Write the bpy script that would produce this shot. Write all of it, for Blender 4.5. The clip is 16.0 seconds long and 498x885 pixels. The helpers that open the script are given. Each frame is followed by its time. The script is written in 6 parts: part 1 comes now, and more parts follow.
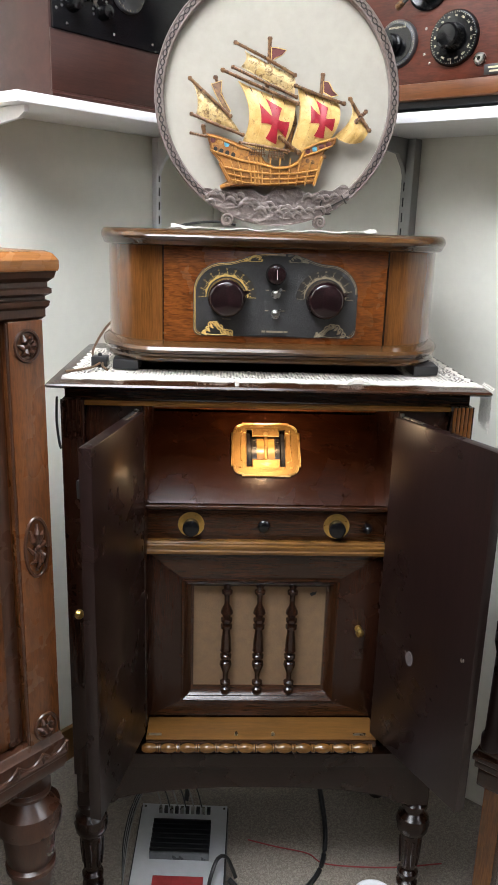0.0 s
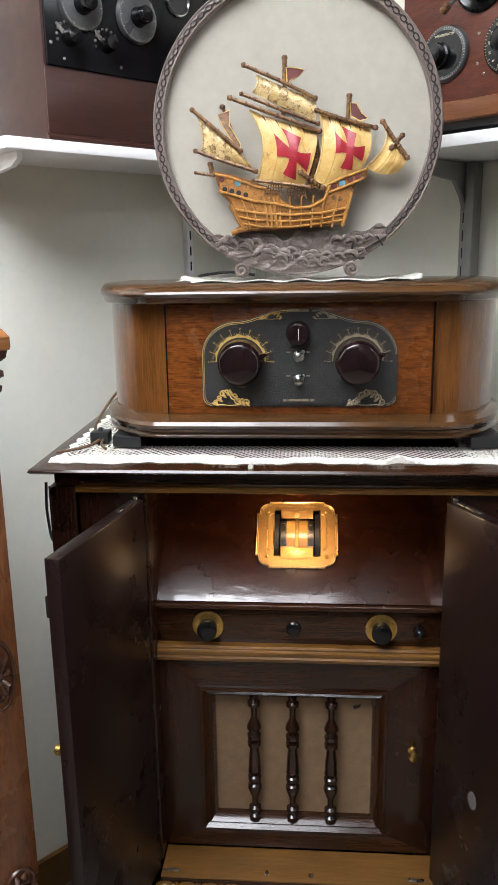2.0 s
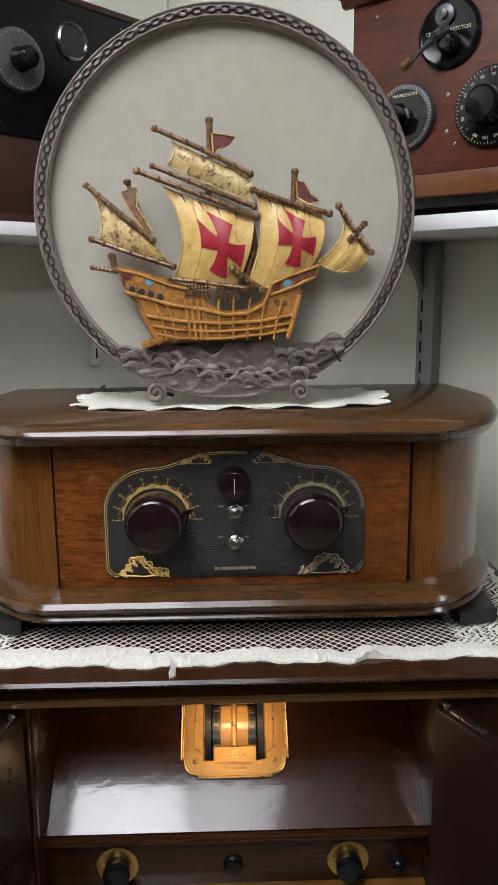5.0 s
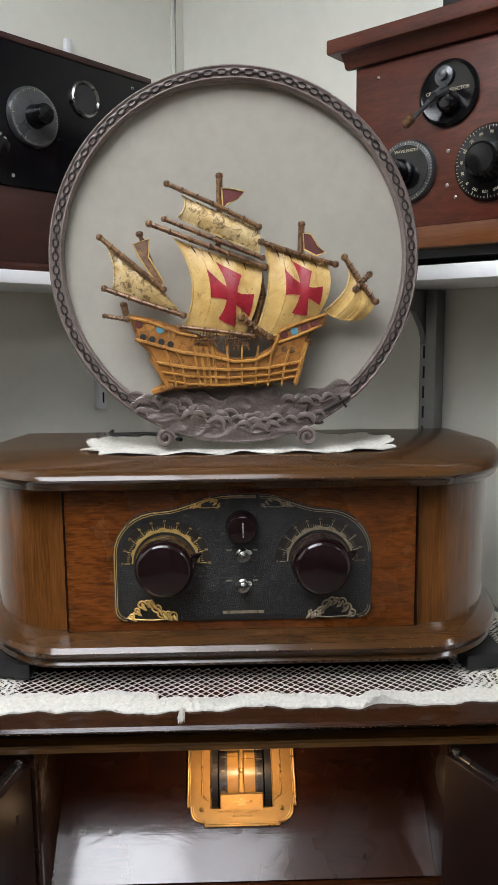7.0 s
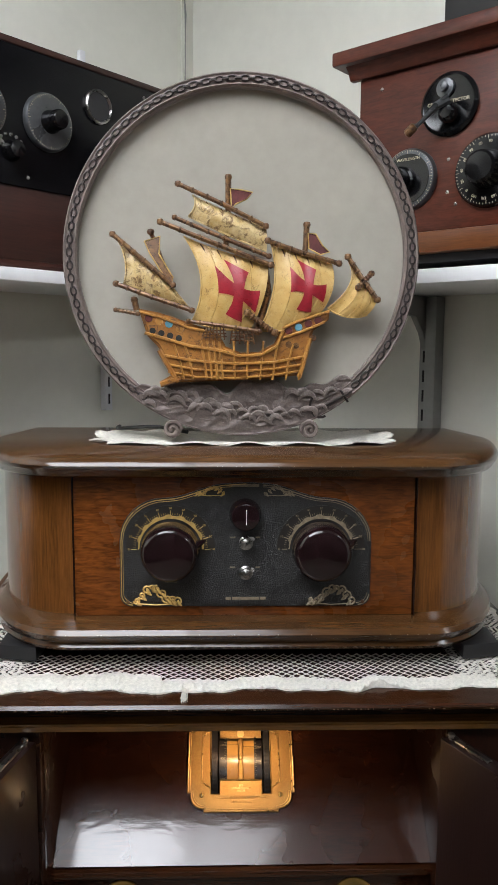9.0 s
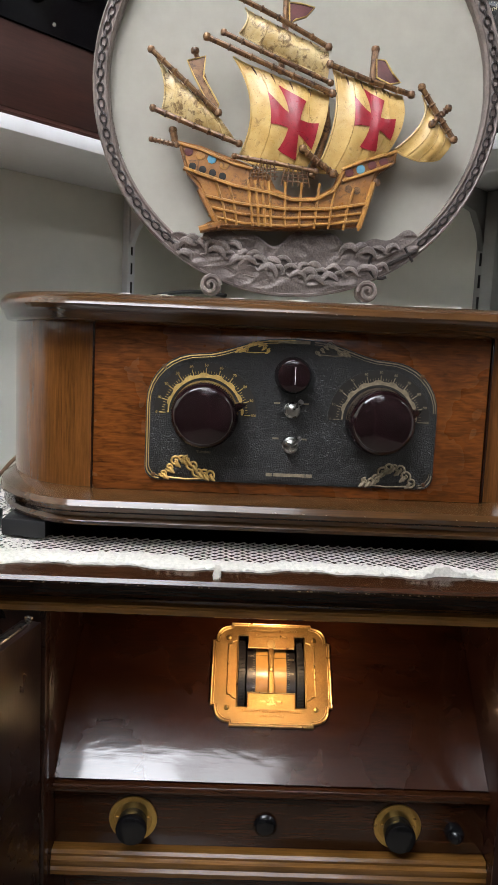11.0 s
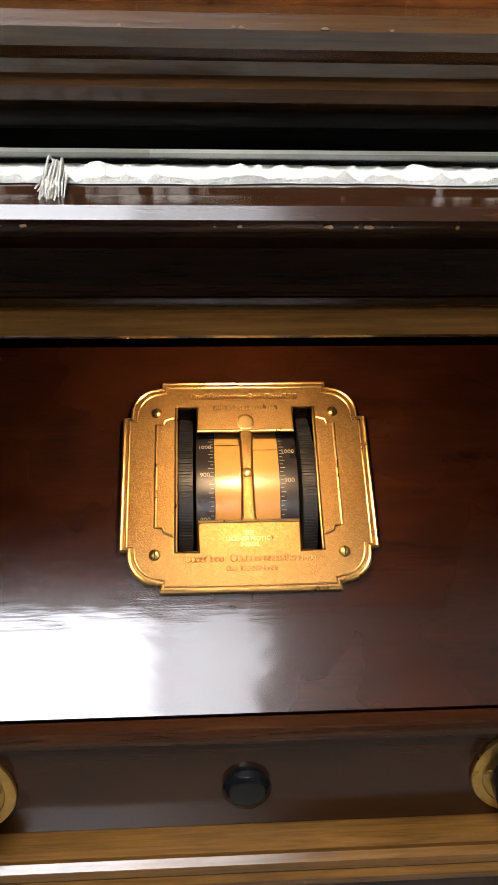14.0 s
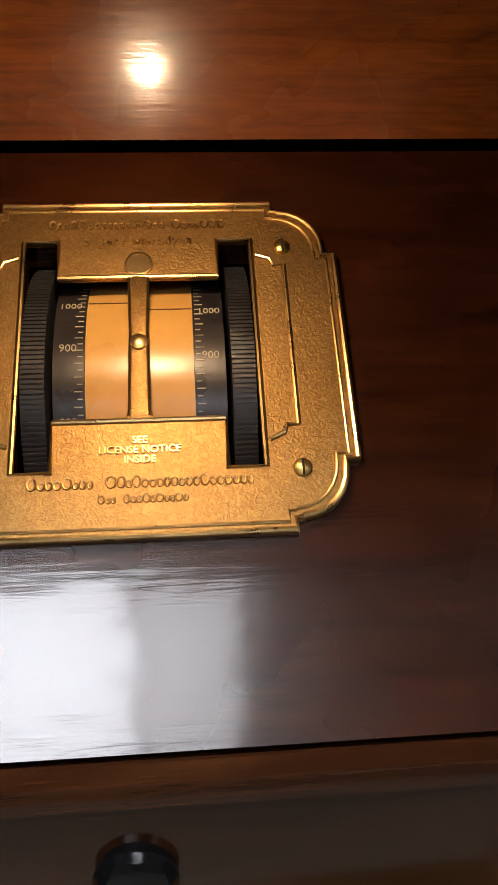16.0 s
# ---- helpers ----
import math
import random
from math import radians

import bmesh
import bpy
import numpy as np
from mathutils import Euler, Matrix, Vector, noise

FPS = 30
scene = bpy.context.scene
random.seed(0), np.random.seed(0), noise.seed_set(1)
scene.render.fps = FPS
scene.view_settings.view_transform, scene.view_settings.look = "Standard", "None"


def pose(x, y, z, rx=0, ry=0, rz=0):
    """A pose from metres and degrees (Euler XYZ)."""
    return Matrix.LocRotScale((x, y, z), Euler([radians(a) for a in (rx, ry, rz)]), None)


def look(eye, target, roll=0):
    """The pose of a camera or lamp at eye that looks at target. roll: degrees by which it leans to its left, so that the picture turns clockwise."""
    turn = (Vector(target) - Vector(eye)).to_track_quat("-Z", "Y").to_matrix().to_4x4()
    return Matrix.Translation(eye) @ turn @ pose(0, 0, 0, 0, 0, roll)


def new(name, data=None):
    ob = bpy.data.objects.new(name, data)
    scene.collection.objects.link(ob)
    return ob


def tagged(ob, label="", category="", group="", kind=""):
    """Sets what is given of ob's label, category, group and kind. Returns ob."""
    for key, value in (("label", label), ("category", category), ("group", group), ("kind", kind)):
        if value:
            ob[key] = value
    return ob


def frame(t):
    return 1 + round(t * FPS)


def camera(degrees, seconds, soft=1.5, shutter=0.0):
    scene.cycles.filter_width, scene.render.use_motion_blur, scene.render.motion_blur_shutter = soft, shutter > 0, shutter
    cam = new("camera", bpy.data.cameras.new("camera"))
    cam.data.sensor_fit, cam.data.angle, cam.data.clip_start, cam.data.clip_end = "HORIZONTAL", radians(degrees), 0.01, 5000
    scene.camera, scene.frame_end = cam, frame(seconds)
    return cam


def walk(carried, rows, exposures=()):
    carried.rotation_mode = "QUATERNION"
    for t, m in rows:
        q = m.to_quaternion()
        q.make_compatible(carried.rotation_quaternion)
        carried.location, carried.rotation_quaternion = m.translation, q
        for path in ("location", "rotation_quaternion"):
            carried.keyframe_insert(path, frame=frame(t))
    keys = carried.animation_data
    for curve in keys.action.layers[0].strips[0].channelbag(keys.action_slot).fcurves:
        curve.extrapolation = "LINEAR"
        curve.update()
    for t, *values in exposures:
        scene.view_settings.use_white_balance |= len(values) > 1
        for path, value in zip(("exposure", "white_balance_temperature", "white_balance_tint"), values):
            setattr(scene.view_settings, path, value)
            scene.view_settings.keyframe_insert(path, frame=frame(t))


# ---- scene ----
cam = camera(35.8, 16.0, 1.0)
PATH = [
    (0, (-0.086, -1.283, 1.328), (-0.002, 0.641, 0.788), 1.7),
    (0.5, (-0.066, -1.227, 1.334), (-0.047, 0.699, 0.795), 0.7),
    (1, (-0.043, -1.172, 1.343), (-0.096, 0.756, 0.815), -0.2),
    (1.5, (-0.004, -1.115, 1.353), (-0.128, 0.816, 0.848), -0.8),
    (2, (0.022, -1.06, 1.361), (-0.131, 0.877, 0.885), -0.9),
    (2.5, (0.001, -0.974, 1.366), (-0.107, 0.968, 0.901), -0.4),
    (3, (-0.021, -0.854, 1.365), (-0.062, 1.092, 0.906), -0.1),
    (3.5, (-0.027, -0.8, 1.383), (-0.033, 1.151, 0.942), -0.4),
    (4, (-0.019, -0.789, 1.411), (0.005, 1.167, 0.992), -0.7),
    (4.5, (0.004, -0.77, 1.436), (0.045, 1.192, 1.048), -0.7),
    (4.7, (0.004, -0.759, 1.449), (0.055, 1.2, 1.049), -0.6),
    (7, (-0.006, -0.771, 1.456), (0.049, 1.208, 1.168), -0.5),
    (7.5, (-0.004, -0.781, 1.458), (0.049, 1.199, 1.179), -0.5),
    (8, (-0.008, -0.793, 1.458), (0.048, 1.188, 1.190), -0.4),
    (8.2, (-0.008, -0.803, 1.457), (0.046, 1.179, 1.199), -0.4),
    (10.3, (-0.034, -0.776, 1.346), (0.020, 1.210, 1.113), 2.3),
    (10.5, (-0.038, -0.761, 1.332), (0.010, 1.225, 1.097), 2.5),
    (11, (-0.045, -0.704, 1.278), (-0.006, 1.280, 1.030), 2.5),
    (11.5, (-0.053, -0.651, 1.259), (0.018, 1.330, 0.996), 2.4),
    (12, (-0.033, -0.610, 1.254), (0.047, 1.368, 0.974), 2.0),
    (12.5, (-0.009, -0.577, 1.219), (0.003, 1.397, 0.895), 1.4),
    (13, (-0.010, -0.490, 1.174), (-0.017, 1.467, 0.761), 0.5),
    (13.5, (-0.009, -0.381, 1.130), (-0.008, 1.538, 0.560), -0.6),
    (14, (-0.017, -0.275, 1.096), (0.100, 1.579, 0.355), 0.6),
    (14.5, (-0.019, -0.213, 1.072), (0.120, 1.612, 0.268), 0.3),
    (15, (-0.010, -0.165, 1.056), (0.179, 1.636, 0.207), 0.8),
    (15.5, (0.000, -0.145, 1.032), (0.181, 1.657, 0.184), 0.0),
    (16, (0.019, -0.144, 1.003), (0.175, 1.677, 0.192), 0.0),
]
EXPOSURES = [(0, 0.6), (1.5, 0.44), (3.0, 0.06), (4.5, -0.30), (8.0, -0.33), (10.5, -0.12), (12.0, 0.2), (13.0, 0.48), (13.5, 0.52), (14.5, 0.25), (16.0, -0.10)]
walk(cam, [(t, look(eye, target, roll)) for t, eye, target, roll in PATH], EXPOSURES)

# ---- world, lights ----
world = bpy.data.worlds.new("world")
scene.world = world
world.use_nodes = True
world.node_tree.nodes["Background"].inputs[0].default_value = (0.6, 0.65, 0.7, 1)
world.node_tree.nodes["Background"].inputs[1].default_value = 0.005


def lamp(name, kind, at, energy, colour, size=0.02):
    data = bpy.data.lights.new(name, kind)
    data.energy, data.color = energy, colour
    if kind == "AREA":
        data.size = size
    else:
        data.shadow_soft_size = size
    ob = new(name, data)
    ob.location = at
    return ob


# the small dial lamp hidden behind the top rail of the console
lamp("dial_lamp_light", "POINT", (0.006, 0.0265, 1.0325), 0.62, (1.0, 0.67, 0.40), 0.006)

# ---- materials ----
MATS = {}


def nodes_of(name):
    m = bpy.data.materials.new(name)
    m.use_nodes = True
    nt = m.node_tree
    return m, nt, nt.nodes["Principled BSDF"]


def link(nt, a, b):
    nt.links.new(a, b)


def ramp(nt, fac, stops):
    r = nt.nodes.new("ShaderNodeValToRGB")
    while len(r.color_ramp.elements) < len(stops):
        r.color_ramp.elements.new(0.5)
    for e, (p, c) in zip(r.color_ramp.elements, stops):
        e.position, e.color = p, (*c, 1)
    link(nt, fac, r.inputs[0])
    return r.outputs[0]


def noise_tex(nt, scale, detail=4, rough=0.55, stretch=None, distortion=0.0, seed=0.0):
    tc = nt.nodes.new("ShaderNodeTexCoord")
    mp = nt.nodes.new("ShaderNodeMapping")
    mp.inputs["Scale"].default_value = stretch or (1, 1, 1)
    mp.inputs["Location"].default_value = (seed, seed * 0.7, seed * 1.3)
    n = nt.nodes.new("ShaderNodeTexNoise")
    n.inputs["Scale"].default_value, n.inputs["Detail"].default_value = scale, detail
    n.inputs["Roughness"].default_value, n.inputs["Distortion"].default_value = rough, distortion
    link(nt, tc.outputs["Object"], mp.inputs[0])
    link(nt, mp.outputs[0], n.inputs["Vector"])
    return n.outputs["Fac"]


def mix(nt, fac, a, b, mode="MIX"):
    n = nt.nodes.new("ShaderNodeMix")
    n.data_type, n.blend_type = "RGBA", mode
    for sock, v in ((n.inputs[0], fac), (n.inputs[6], a), (n.inputs[7], b)):
        if hasattr(v, "links"):
            link(nt, v, sock)
        elif isinstance(v, tuple):
            sock.default_value = (*v, 1)
        else:
            sock.default_value = v
    return n.outputs[2]


def bump(nt, bsdf, fac, strength, distance=0.001):
    b = nt.nodes.new("ShaderNodeBump")
    b.inputs["Strength"].default_value, b.inputs["Distance"].default_value = strength, distance
    link(nt, fac, b.inputs["Height"])
    link(nt, b.outputs[0], bsdf.inputs["Normal"])


def wood(name, dark, light, rough=0.3, axis="x", coat=0.5, fig=1.0, ripple=0.0, coat_rough=0.0, wave=0.0):
    """Varnished wood, its grain along an axis, with pores, broad figure and fine relief."""
    m, nt, b = nodes_of(name)
    st = {"x": (0.06, 1, 1), "y": (1, 0.06, 1), "z": (1, 1, 0.06)}[axis]
    fine = noise_tex(nt, 620, 4, 0.65, {"x": (0.05, 1, 1), "y": (1, 0.05, 1), "z": (1, 1, 0.05)}[axis], 0.2)
    streak = noise_tex(nt, 130, 5, 0.7, st, 0.3, 5.5)
    broad = noise_tex(nt, 22, 3, 0.5, {"x": (0.25, 1, 1), "y": (1, 0.25, 1), "z": (1, 1, 0.25)}[axis], 1.2 * fig, 3.1)
    worn = noise_tex(nt, 9, 4, 0.6, None, 0.3, 7.7)
    a = mix(nt, 0.45, ramp(nt, fine, [(0.38, dark), (0.62, light)]), ramp(nt, streak, [(0.36, dark), (0.66, light)]))
    mid = tuple(0.5 * (p + q) for p, q in zip(dark, light))
    c = ramp(nt, broad, [(0.3, tuple(0.6 * v for v in mid)), (0.7, tuple(min(1, 1.35 * v) for v in mid))])
    col = mix(nt, 0.5, a, c)
    if ripple:
        cross = noise_tex(nt, 150, 3, 0.5, {"x": (0.35, 1, 1.5), "y": (1, 0.35, 1.5), "z": (1.5, 1, 0.35)}[axis], 0.9, 1.7)
        col = mix(nt, ripple, col, ramp(nt, cross, [(0.35, dark), (0.65, tuple(1.3 * v for v in light))]))
    col = mix(nt, ramp(nt, worn, [(0.35, (0, 0, 0)), (0.75, (0.35, 0.35, 0.35))]), col, tuple(0.55 * v for v in dark))
    link(nt, col, b.inputs["Base Color"])
    link(nt, ramp(nt, worn, [(0.3, (rough * 0.8,) * 3), (0.7, (min(1, rough * 1.35),) * 3)]), b.inputs["Roughness"])
    b.inputs["Coat Weight"].default_value, b.inputs["Coat Roughness"].default_value = coat, coat_rough or rough * 0.7
    b.inputs["Specular IOR Level"].default_value = 0.3
    bump(nt, b, fine, 0.22, 0.0004)
    if wave:
        # the varnish film: pores that show through and a slow unevenness
        pores = noise_tex(nt, 420, 3, 0.6, {"x": (0.07, 1, 1), "y": (1, 0.07, 1), "z": (1, 1, 0.07)}[axis], 0.3, 4.4)
        slow = noise_tex(nt, 16, 3, 0.5, {"x": (0.5, 1, 1), "y": (1, 0.5, 1), "z": (1, 1, 0.5)}[axis], 0.6, 8.2)
        b1, b2 = nt.nodes.new("ShaderNodeBump"), nt.nodes.new("ShaderNodeBump")
        b1.inputs["Strength"].default_value, b1.inputs["Distance"].default_value = 0.5, 0.004 * wave
        b2.inputs["Strength"].default_value, b2.inputs["Distance"].default_value = 0.5, 0.00014 * wave
        link(nt, slow, b1.inputs["Height"])
        link(nt, pores, b2.inputs["Height"])
        link(nt, b1.outputs[0], b2.inputs["Normal"])
        link(nt, b2.outputs[0], b.inputs["Coat Normal"])
    return m


def plain(name, colour, rough=0.5, metal=0.0, vary=0.25, scale=40, relief=0.1, distance=0.001, coat=0.0, spec=0.5):
    m, nt, b = nodes_of(name)
    n1, n2 = noise_tex(nt, scale, 4), noise_tex(nt, scale * 7, 3, 0.6, None, 0, 2.2)
    f = mix(nt, 0.4, n1, n2)
    lo, hi = tuple(v * (1 - vary) for v in colour), tuple(min(1, v * (1 + vary)) for v in colour)
    link(nt, ramp(nt, f, [(0.3, lo), (0.7, hi)]), b.inputs["Base Color"])
    link(nt, ramp(nt, n1, [(0.3, (rough * 0.85,) * 3), (0.7, (min(1, rough * 1.2),) * 3)]), b.inputs["Roughness"])
    b.inputs["Metallic"].default_value = metal
    b.inputs["Coat Weight"].default_value = coat
    b.inputs["Specular IOR Level"].default_value = spec
    if relief:
        bump(nt, b, n2, relief, distance)
    return m


def glow(name, colour, strength):
    m, nt, b = nodes_of(name)
    b.inputs["Base Color"].default_value = (0.8, 0.8, 0.8, 1)
    b.inputs["Emission Color"].default_value = (*colour, 1)
    b.inputs["Emission Strength"].default_value = strength
    return m


def hammered(name, base, high, scale, rough, metal, relief, distance, spec=0.5, lo=0.42, hi=0.62):
    """Crackle or hammered relief: raised cells with a lighter crest."""
    m, nt, b = nodes_of(name)
    n = noise_tex(nt, scale, 2, 0.5, None, 1.4)
    link(nt, ramp(nt, n, [(lo, base), (hi, high)]), b.inputs["Base Color"])
    b.inputs["Roughness"].default_value, b.inputs["Metallic"].default_value = rough, metal
    b.inputs["Specular IOR Level"].default_value = spec
    bump(nt, b, n, relief, distance)
    return m


def pebbled(name, colour, scale):
    """Leathery black lacquer: rounded pebbles between sunk seams."""
    m, nt, b = nodes_of(name)
    tc = nt.nodes.new("ShaderNodeTexCoord")
    warp = nt.nodes.new("ShaderNodeTexNoise")
    warp.inputs["Scale"].default_value = 260
    add = nt.nodes.new("ShaderNodeMix")
    add.data_type = "VECTOR"
    add.inputs[0].default_value = 0.004
    vor = nt.nodes.new("ShaderNodeTexVoronoi")
    vor.feature = "DISTANCE_TO_EDGE"
    vor.inputs["Scale"].default_value = scale
    link(nt, tc.outputs["Object"], warp.inputs["Vector"])
    link(nt, tc.outputs["Object"], add.inputs[4])
    link(nt, warp.outputs["Color"], add.inputs[5])
    link(nt, add.outputs[1], vor.inputs["Vector"])
    link(nt, ramp(nt, vor.outputs["Distance"], [(0.0, tuple(0.35 * v for v in colour)), (0.3, tuple(1.7 * v for v in colour))]), b.inputs["Base Color"])
    b.inputs["Roughness"].default_value = 0.30
    b.inputs["Specular IOR Level"].default_value = 0.5
    bump(nt, b, vor.outputs["Distance"], 1.0, 0.0016)
    return m


def patina(name, base, pale, stain, edge, metal=0.0):
    """Old enamel over cast metal: rubbed pale patches, brown antiquing stains and specks."""
    m, nt, b = nodes_of(name)
    rub = noise_tex(nt, 70, 4, 0.6, None, 0.6, 1.1)
    spots = noise_tex(nt, 120, 5, 0.72, None, 0.8, 6.3)
    specks = noise_tex(nt, 900, 2, 0.5, None, 0.0, 2.9)
    col = ramp(nt, rub, [(0.35, base), (0.68, pale)])
    col = mix(nt, ramp(nt, spots, [(edge, (0, 0, 0)), (edge + 0.12, (0.85, 0.85, 0.85))]), col, stain)
    col = mix(nt, ramp(nt, specks, [(0.66, (0, 0, 0)), (0.74, (0.6, 0.6, 0.6))]), col, tuple(0.6 * v for v in stain))
    link(nt, col, b.inputs["Base Color"])
    link(nt, ramp(nt, spots, [(0.35, (0.26,) * 3), (0.7, (0.5,) * 3)]), b.inputs["Roughness"])
    b.inputs["Metallic"].default_value = metal
    b.inputs["Coat Weight"].default_value, b.inputs["Coat Roughness"].default_value = 0.3, 0.18
    bump(nt, b, spots, 0.35, 0.0012)
    return m


M_DARK = wood("dark_mahogany_x", (0.0075, 0.0027, 0.0013), (0.056, 0.0190, 0.0068), 0.20, "x", 0.34, coat_rough=0.09, wave=0.35)
M_TURNED = wood("turned_dark_wood", (0.005, 0.002, 0.0012), (0.028, 0.0095, 0.004), 0.18, "z", 0.6)
M_DARKZ = wood("dark_mahogany_z", (0.0075, 0.0026, 0.0014), (0.036, 0.0112, 0.0052), 0.24, "z", 0.15, coat_rough=0.14, wave=0.35)
M_SLOPE = wood("polished_slope", (0.0045, 0.0012, 0.0006), (0.060, 0.0150, 0.0040), 0.24, "x", 1.0, 1.6, 0.22, 0.10, 0.6)
# lighter mahogany, its colour raised further for the dial lamp's glow
M_UPPER = wood("lamp_lit_mahogany", (0.055, 0.0135, 0.0035), (0.29, 0.082, 0.017), 0.24, "x", 0.9, 1.0, 0.2, 0.10, 0.6)
M_DOOR = wood("dull_door_veneer", (0.0058, 0.0029, 0.0028), (0.019, 0.0088, 0.0072), 0.28, "z", 0.12, coat_rough=0.17, wave=0.4)
M_LOW = wood("dark_base_wood", (0.005, 0.0022, 0.0014), (0.024, 0.009, 0.0045), 0.24, "x", 0.1)
M_WORN = plain("worn_edge", (0.15, 0.09, 0.045), 0.6, 0, 0.5, 90, 0.2)
M_LEDGE = wood("honey_ledge", (0.070, 0.032, 0.008), (0.20, 0.092, 0.022), 0.34, "x", 0.15)
M_RAIL = wood("amber_rail", (0.052, 0.022, 0.005), (0.22, 0.098, 0.021), 0.20, "x", 0.4)
M_FRONT = wood("figured_walnut", (0.024, 0.006, 0.0018), (0.26, 0.076, 0.015), 0.26, "x", 0.4, 1.4, 0.32)
M_CURVE = wood("walnut_column", (0.050, 0.0175, 0.005), (0.25, 0.092, 0.022), 0.16, "z", 0.7, coat_rough=0.08, wave=0.5)
M_TOP = wood("walnut_top", (0.022, 0.0095, 0.0034), (0.115, 0.050, 0.016), 0.17, "x", 0.45, coat_rough=0.08, wave=0.5)
M_LEFT = wood("reddish_walnut", (0.036, 0.011, 0.004), (0.20, 0.066, 0.018), 0.28, "z", 0.45, 1.0, 0.25)
M_LEFTD = wood("carved_walnut", (0.020, 0.008, 0.005), (0.085, 0.033, 0.017), 0.28, "z", 0.3)
M_LTOP = wood("orange_top", (0.14, 0.05, 0.015), (0.36, 0.15, 0.045), 0.25, "x", 0.4)
M_RED = wood("red_mahogany", (0.032, 0.007, 0.004), (0.125, 0.029, 0.014), 0.38, "x", 0.2, 1.4, 0.25)
M_REDB = wood("orange_plinth", (0.07, 0.022, 0.007), (0.21, 0.070, 0.020), 0.35, "x", 0.2)
M_SHELFBOX = wood("dark_radio_wood", (0.022, 0.008, 0.006), (0.060, 0.021, 0.015), 0.42, "x", 0.15)
M_WALL = plain("painted_wall", (0.71, 0.70, 0.62), 0.55, 0, 0.05, 6, 0.05, 0.001)
# unseen closing walls, dark brown so they reflect little fill
M_BACK = plain("unseen_dark_wall", (0.065, 0.055, 0.045), 0.7, 0, 0.1, 6, 0.05, 0.001)
# unseen ceiling, greyed down to weaken the bounced light
M_CEIL = plain("darkened_ceiling", (0.24, 0.24, 0.235), 0.8, 0, 0.05, 8, 0.1)
M_SHELF = plain("white_laminate", (0.80, 0.80, 0.80), 0.35, 0, 0.05, 12, 0.03)
M_WHITE = plain("white_metal", (0.74, 0.74, 0.75), 0.35, 0, 0.05, 20, 0.02)
M_GREYBR = plain("grey_metal", (0.24, 0.24, 0.23), 0.45, 0.3, 0.1, 20, 0.03)
# near-black put on shapes in place of the shade inside holes and slots
M_HOLESHADE = plain("hole_shade_black", (0.008, 0.008, 0.008), 0.8, 0, 0.1)
M_CLOTH = plain("speaker_cloth", (0.17, 0.103, 0.054), 0.9, 0, 0.25, 60, 0.5, 0.0008)
M_BRASS = plain("brass", (0.60, 0.39, 0.12), 0.30, 1.0, 0.2, 60, 0.06, 0.0004)
M_PLATE = hammered("hammered_brass", (0.28, 0.160, 0.052), (0.37, 0.22, 0.074), 640, 0.50, 1.0, 0.32, 0.0007)
M_PLATEW = plain("rubbed_brass", (0.52, 0.33, 0.125), 0.36, 1.0, 0.2, 160, 0.1, 0.0003)
M_WHEEL = plain("grey_black_bakelite", (0.022, 0.021, 0.022), 0.38, 0, 0.3, 120, 0.05)
M_RIM = plain("polished_brass", (0.62, 0.42, 0.17), 0.30, 1.0, 0.15, 120, 0.05, 0.0003)
M_BLACK = plain("black_bakelite", (0.0045, 0.0045, 0.005), 0.15, 0, 0.2, 40, 0.02, coat=0.0, spec=0.35)
M_BAKE = plain("oxblood_bakelite", (0.0105, 0.0042, 0.0048), 0.13, 0, 0.9, 70, 0.04, coat=0.35, spec=0.4)
M_BLKMATT = plain("black_paint", (0.008, 0.008, 0.009), 0.45, 0, 0.2, 30, 0.05)
M_EBON = plain("ebonite_panel", (0.004, 0.004, 0.005), 0.22, 0, 0.3, 14, 0.02, spec=0.2)
M_CRACKLE = pebbled("black_crackle", (0.0075, 0.0070, 0.0066), 520)
M_GILT = plain("gilt_paint", (0.60, 0.40, 0.13), 0.45, 0.4, 0.35, 200, 0.1, 0.0003)
M_GILTW = plain("worn_gilt", (0.25, 0.20, 0.13), 0.5, 0.2, 0.5, 200, 0.1, 0.0003)
M_SCALE = plain("scale_ground", (0.016, 0.013, 0.010), 0.45, 0, 0.3, 90, 0.05)
M_STEEL = plain("nickel_steel", (0.33, 0.32, 0.30), 0.28, 1.0, 0.15, 90, 0.05)
M_AMBER = plain("amber_celluloid", (0.60, 0.33, 0.085), 0.30, 0, 0.08, 30, 0.0)
M_DRUM = plain("black_celluloid", (0.020, 0.017, 0.018), 0.3, 0, 0.2, 60, 0.02)
M_PALE = plain("pale_marking", (0.50, 0.44, 0.30), 0.5, 0, 0.1)
M_IRON = plain("bronzed_iron", (0.20, 0.160, 0.142), 0.46, 0.25, 0.35, 55, 0.25, 0.0012)
M_IRONL = plain("rubbed_iron", (0.20, 0.165, 0.148), 0.40, 0.35, 0.5, 90, 0.5, 0.0016)
M_SEA = plain("sea_iron", (0.125, 0.098, 0.086), 0.48, 0.25, 0.45, 70, 0.45, 0.002)
M_CHAIN = plain("dark_chain", (0.040, 0.032, 0.029), 0.38, 0.5, 0.3, 90, 0.1)
M_CONE = plain("cream_diaphragm", (0.32, 0.297, 0.25), 0.75, 0, 0.10, 9, 0.08, 0.0006)
M_SAIL = patina("cream_sail", (0.50, 0.31, 0.088), (0.60, 0.41, 0.155), (0.16, 0.075, 0.018), 0.58)
M_SAILP = patina("worn_sail", (0.50, 0.33, 0.115), (0.66, 0.52, 0.28), (0.11, 0.052, 0.016), 0.50)
